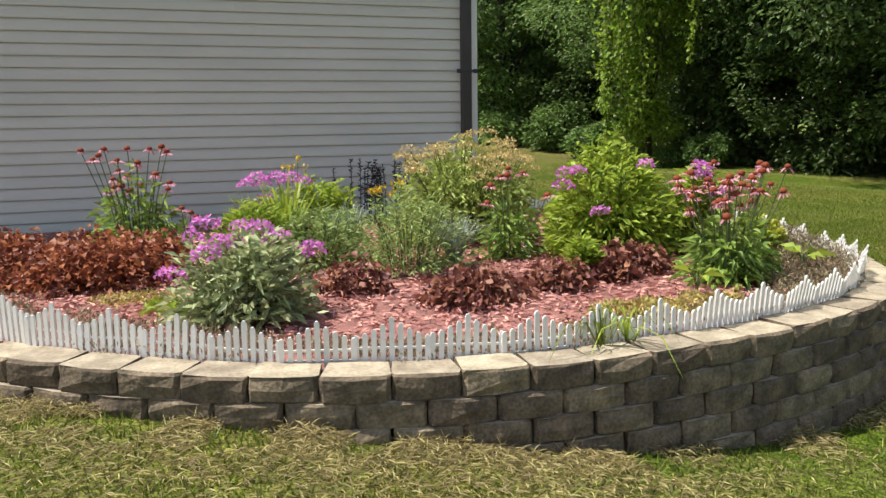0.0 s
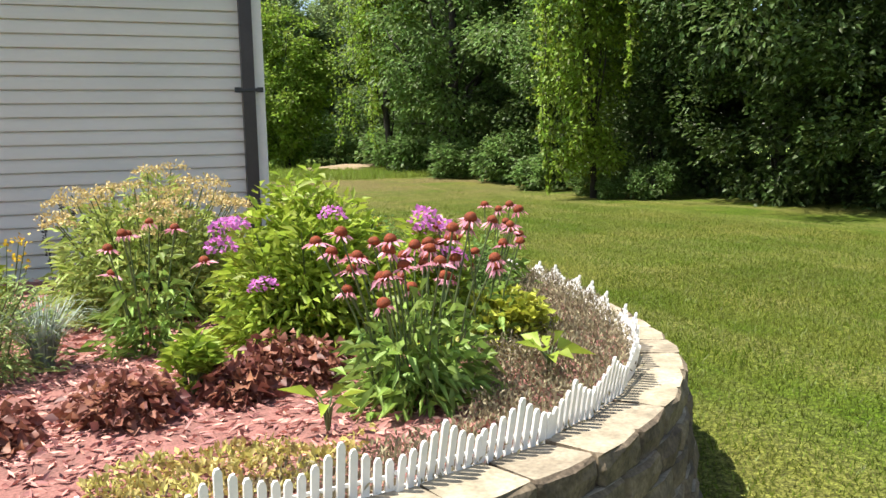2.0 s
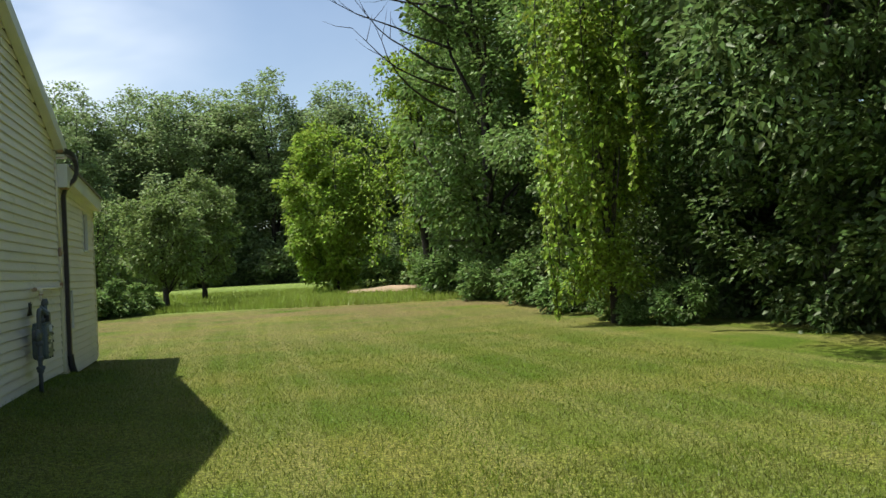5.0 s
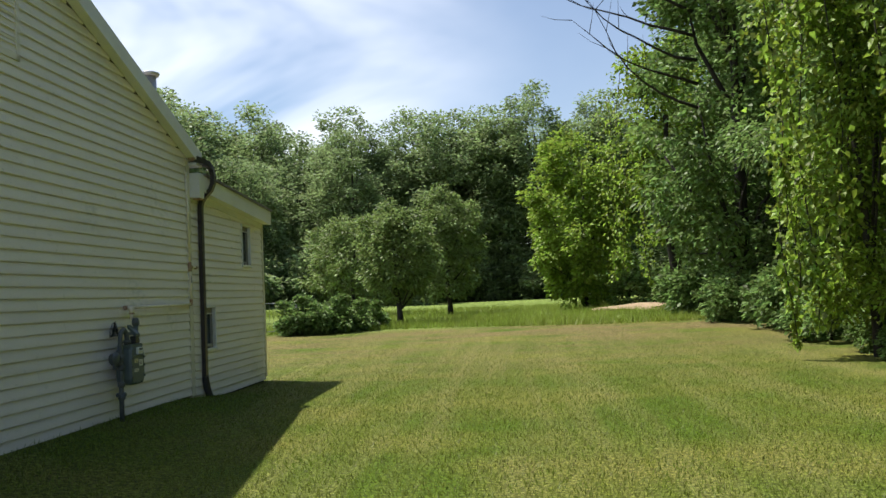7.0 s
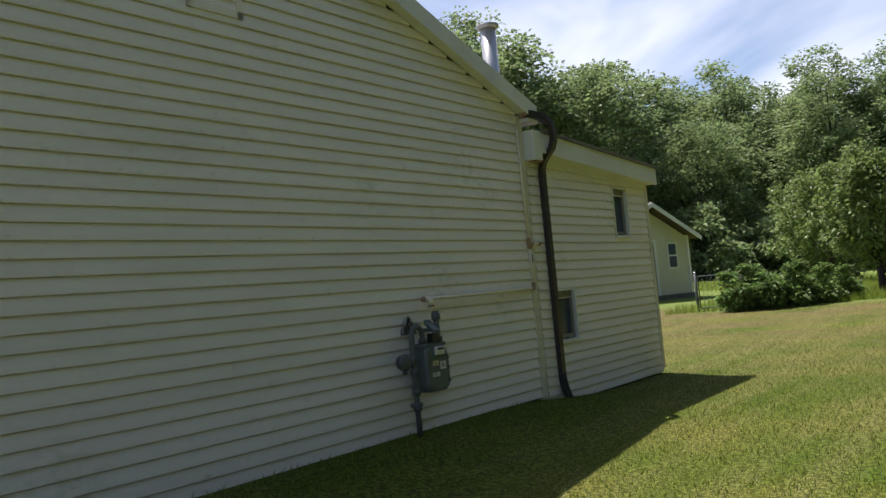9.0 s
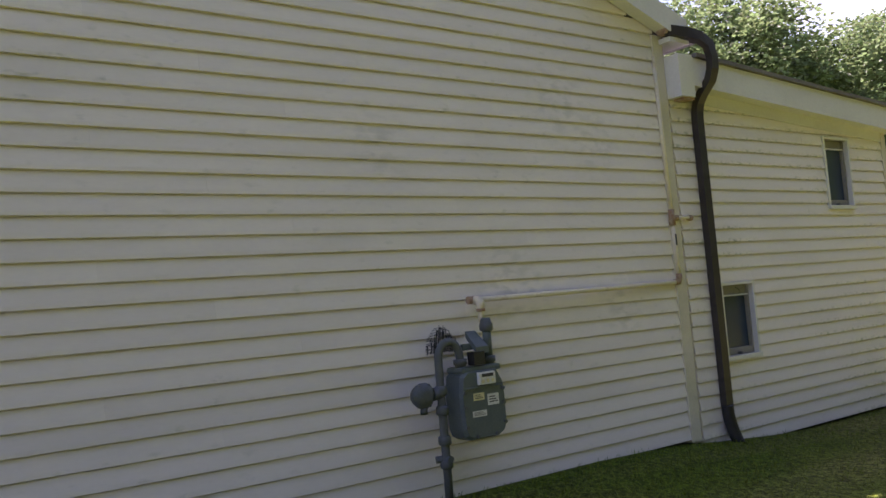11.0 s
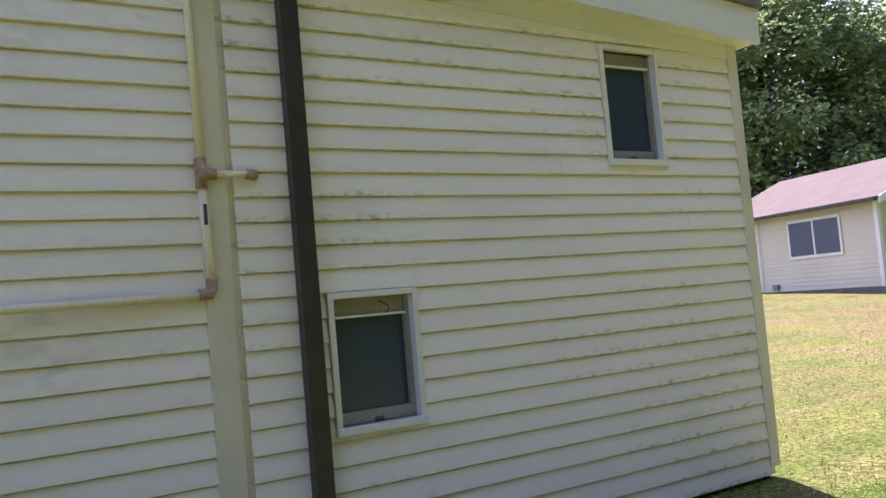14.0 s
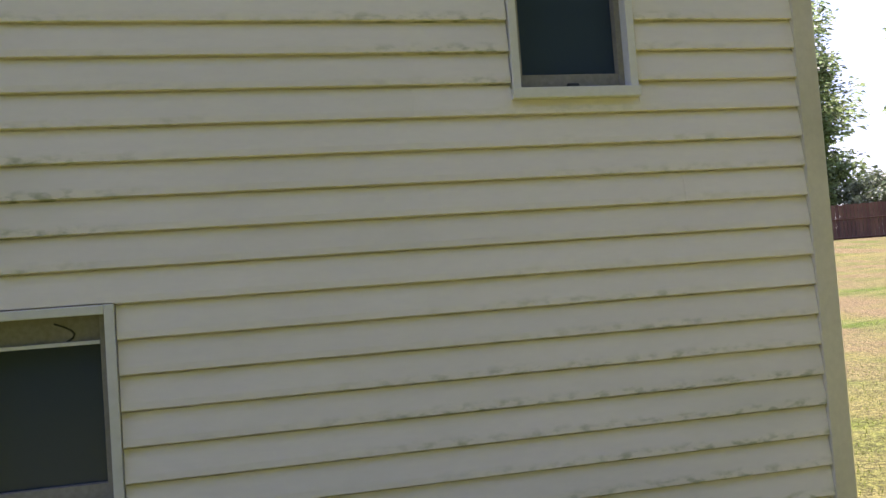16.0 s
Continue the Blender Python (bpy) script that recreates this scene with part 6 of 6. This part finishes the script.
# white picket edging, section by section
SECTION, PITCH_P = 0.325, 0.0361
edging_line = [(p + Vector((-w.y, w.x)) * 0.225, w) for p, w in along(EDGE, SECTION)]
edging_line = [(p, w) for p, w in edging_line if p.y < 7.75]
HEIGHTS = [0.104, 0.112, 0.126, 0.143, 0.168, 0.146, 0.128, 0.113, 0.104]


def picket_mesh(h):
    bm = bmesh.new()
    w, t = 0.0108, 0.005
    prof = [(-w, 0), (w, 0), (w, h - 0.012), (0.005, h), (-0.005, h), (-w, h - 0.012)]
    a = [bm.verts.new((x, -t, z)) for x, z in prof]
    b = [bm.verts.new((x, t, z)) for x, z in prof]
    bm.faces.new(a)
    bm.faces.new(b[::-1])
    for i in range(6):
        bm.faces.new((a[i], b[i], b[(i + 1) % 6], a[(i + 1) % 6]))
    me = bpy.data.meshes.new("picket")
    bm.to_mesh(me)
    bm.free()
    me.materials.append(PICKET)
    return me


PICKETS = [picket_mesh(h * 1.15 + 0.05) for h in HEIGHTS]
rail_bm = bmesh.new()
add_box(rail_bm, (-SECTION / 2 + 0.004, -0.004, 0), (SECTION / 2 - 0.004, 0.004, 0.011), 0.002)
RAIL = bpy.data.meshes.new("rail")
rail_bm.to_mesh(RAIL)
rail_bm.free()
RAIL.materials.append(PICKET)
lean_rng = random.Random(8)
for p, w in edging_line:
    turn = math.degrees(math.atan2(w.y, w.x)) + lean_rng.uniform(-5, 5)
    right = smooth(2.4, 3.6, p.x)
    sunk = 0.035 + 0.055 * smooth(3.6, 4.6, p.y) * smooth(3.0, 4.4, p.x)
    e = thing("picket_edging", "white plastic picket edging section, wavy top, on the bed's rim", "garden edging", (p.x, p.y, bed_z(p.x, p.y) - 0.035), 0, group="white picket edging")
    e.matrix_basis = pose(p.x, p.y, bed_z(p.x, p.y) - sunk, lean_rng.uniform(-4, 6) + 12 * right, lean_rng.uniform(-5, 5) * (0.5 + 1.0 * right), turn)
    for z in (0.065, 0.110):
        part("rail", RAIL, e).location = (0, 0.006, z)
    for k in range(9):
        part("picket", PICKETS[k], e).location = ((k - 4) * PITCH_P, -0.004, 0)

tuft(2.05, 2.98, 26, 0.24, 1.9, GRASS_BLADE, 231, "long grass hanging over the block wall", 0.004, "grass_tuft", 0.53, 1.3)
tuft(2.2, 3.02, 18, 0.22, 1.9, LEAF_PHLOX, 232, "long grass hanging over the block wall", 0.005, "grass_tuft", 0.53, 1.2)


def thatch():
    """Dry clippings heaped along the foot of the block wall and thinning out over the lawn."""
    r = np.random.default_rng(241)
    rim = [(p, w) for p, w in along(EDGE, 0.02) if p.y < 4.6 and p.x < 4.2]
    pts = []
    while len(pts) < 20000:
        p, w = rim[r.integers(len(rim))]
        d = r.exponential(0.32 if p.x < 2.4 else 0.14)
        if d > 1.9 or r.uniform() > (1.0 if p.x < 2.2 else 0.4):
            continue
        x, y = p.x + w.y * (0.015 + d), p.y - w.x * (0.015 + d)
        lump = max(0.0, noise.noise((x * 3.5, y * 3.5, 1)) + 0.25)
        if lump < 0.12 and d < 0.3:
            continue
        pts.append((x, y, ground_z(x, y) + 0.004 + r.uniform(0, 1) * (0.075 * lump * math.exp(-d * 5) + 0.02)))
    pts = np.array(pts)
    w = r.normal(size=(len(pts), 3)) * np.array([1, 1, 0.35])
    ob = new("dry_clippings", leaves("dry_clippings", pts, w, 0.055, 0.0045, DRY_GRASS, 0.15, 0.1, 0.3))
    tagged(ob, "dry straw-coloured grass clippings along the block wall", "grass clippings", kind="stuff")


thatch()


# ---- lawn blades ----
def lawn_blades():
    r = np.random.default_rng(251)
    n = 400000
    x = np.concatenate([r.uniform(-2.5, 14, n // 3), r.uniform(3.8, 13, n // 3), r.uniform(-3, 10, n - 2 * (n // 3))])
    y = np.concatenate([r.uniform(-0.5, 34, n // 3), 5 + 29 * r.beta(1.2, 2.6, n // 3), r.uniform(0.6, 9, n - 2 * (n // 3))])
    poly = np.array(BED_LOOP)
    keep = ~((y > FY - 0.1) & (y < AY + 0.05) & (x < WX + 0.03))
    inside = np.zeros(len(x), bool)
    for (x0, y0), (x1, y1) in zip(poly, np.roll(poly, -1, 0)):
        cross = (y0 > y) != (y1 > y)
        with np.errstate(divide="ignore", invalid="ignore"):
            inside ^= cross & (x < x0 + (y - y0) / (y1 - y0) * (x1 - x0))
    keep &= ~inside
    keep &= r.uniform(0, 1, len(x)) > np.clip((y - 12) / 22, 0, 1)
    x, y = x[keep], y[keep]
    z = np.array([ground_z(a, b) for a, b in zip(x, y)])
    m = len(x)
    a = r.uniform(0, 2 * math.pi, m)
    h = r.uniform(0.016, 0.048, m)
    half = 0.0045
    lean = r.normal(size=(m, 2)) * 0.018
    base = np.stack([x, y, z - 0.004], 1)
    side = np.stack([np.cos(a), np.sin(a), np.zeros(m)], 1) * half
    tip = base + np.stack([lean[:, 0], lean[:, 1], h], 1)
    verts = np.stack([base - side, base + side, tip], 1).reshape(-1, 3)
    ob = new("lawn_grass", fast_mesh("lawn_grass", verts, np.arange(3 * m).reshape(-1, 3), GRASS_BLADE))
    tagged(ob, "short mown grass blades, green mixed with straw", "grass", kind="stuff")


lawn_blades()


def meadow():
    r = np.random.default_rng(261)
    n = 60000
    x, y = r.uniform(-16, 16, n), 32.6 + 26 * r.uniform(0, 1, n) ** 1.6
    y += 0.8 * np.sin(x * 0.4)
    keep = ~((x < -1) & (y < 47))
    x, y = x[keep], y[keep]
    m = len(x)
    z = np.array([ground_z(a, b) for a, b in zip(x, y)])
    h = r.uniform(0.10, 0.30, m)
    a = r.uniform(0, 6.28, m)
    base = np.stack([x, y, z - 0.01], 1)
    side = np.stack([np.cos(a), np.sin(a), np.zeros(m)], 1) * 0.012
    tip = base + np.stack([r.normal(size=m) * 0.08, r.normal(size=m) * 0.08, h], 1)
    ob = new("meadow_grass", fast_mesh("meadow_grass", np.stack([base - side, base + side, tip], 1).reshape(-1, 3), np.arange(3 * m).reshape(-1, 3), FIELD_BLADE))
    tagged(ob, "tall bright green meadow grass beyond the lawn", "grass", kind="stuff")


meadow()
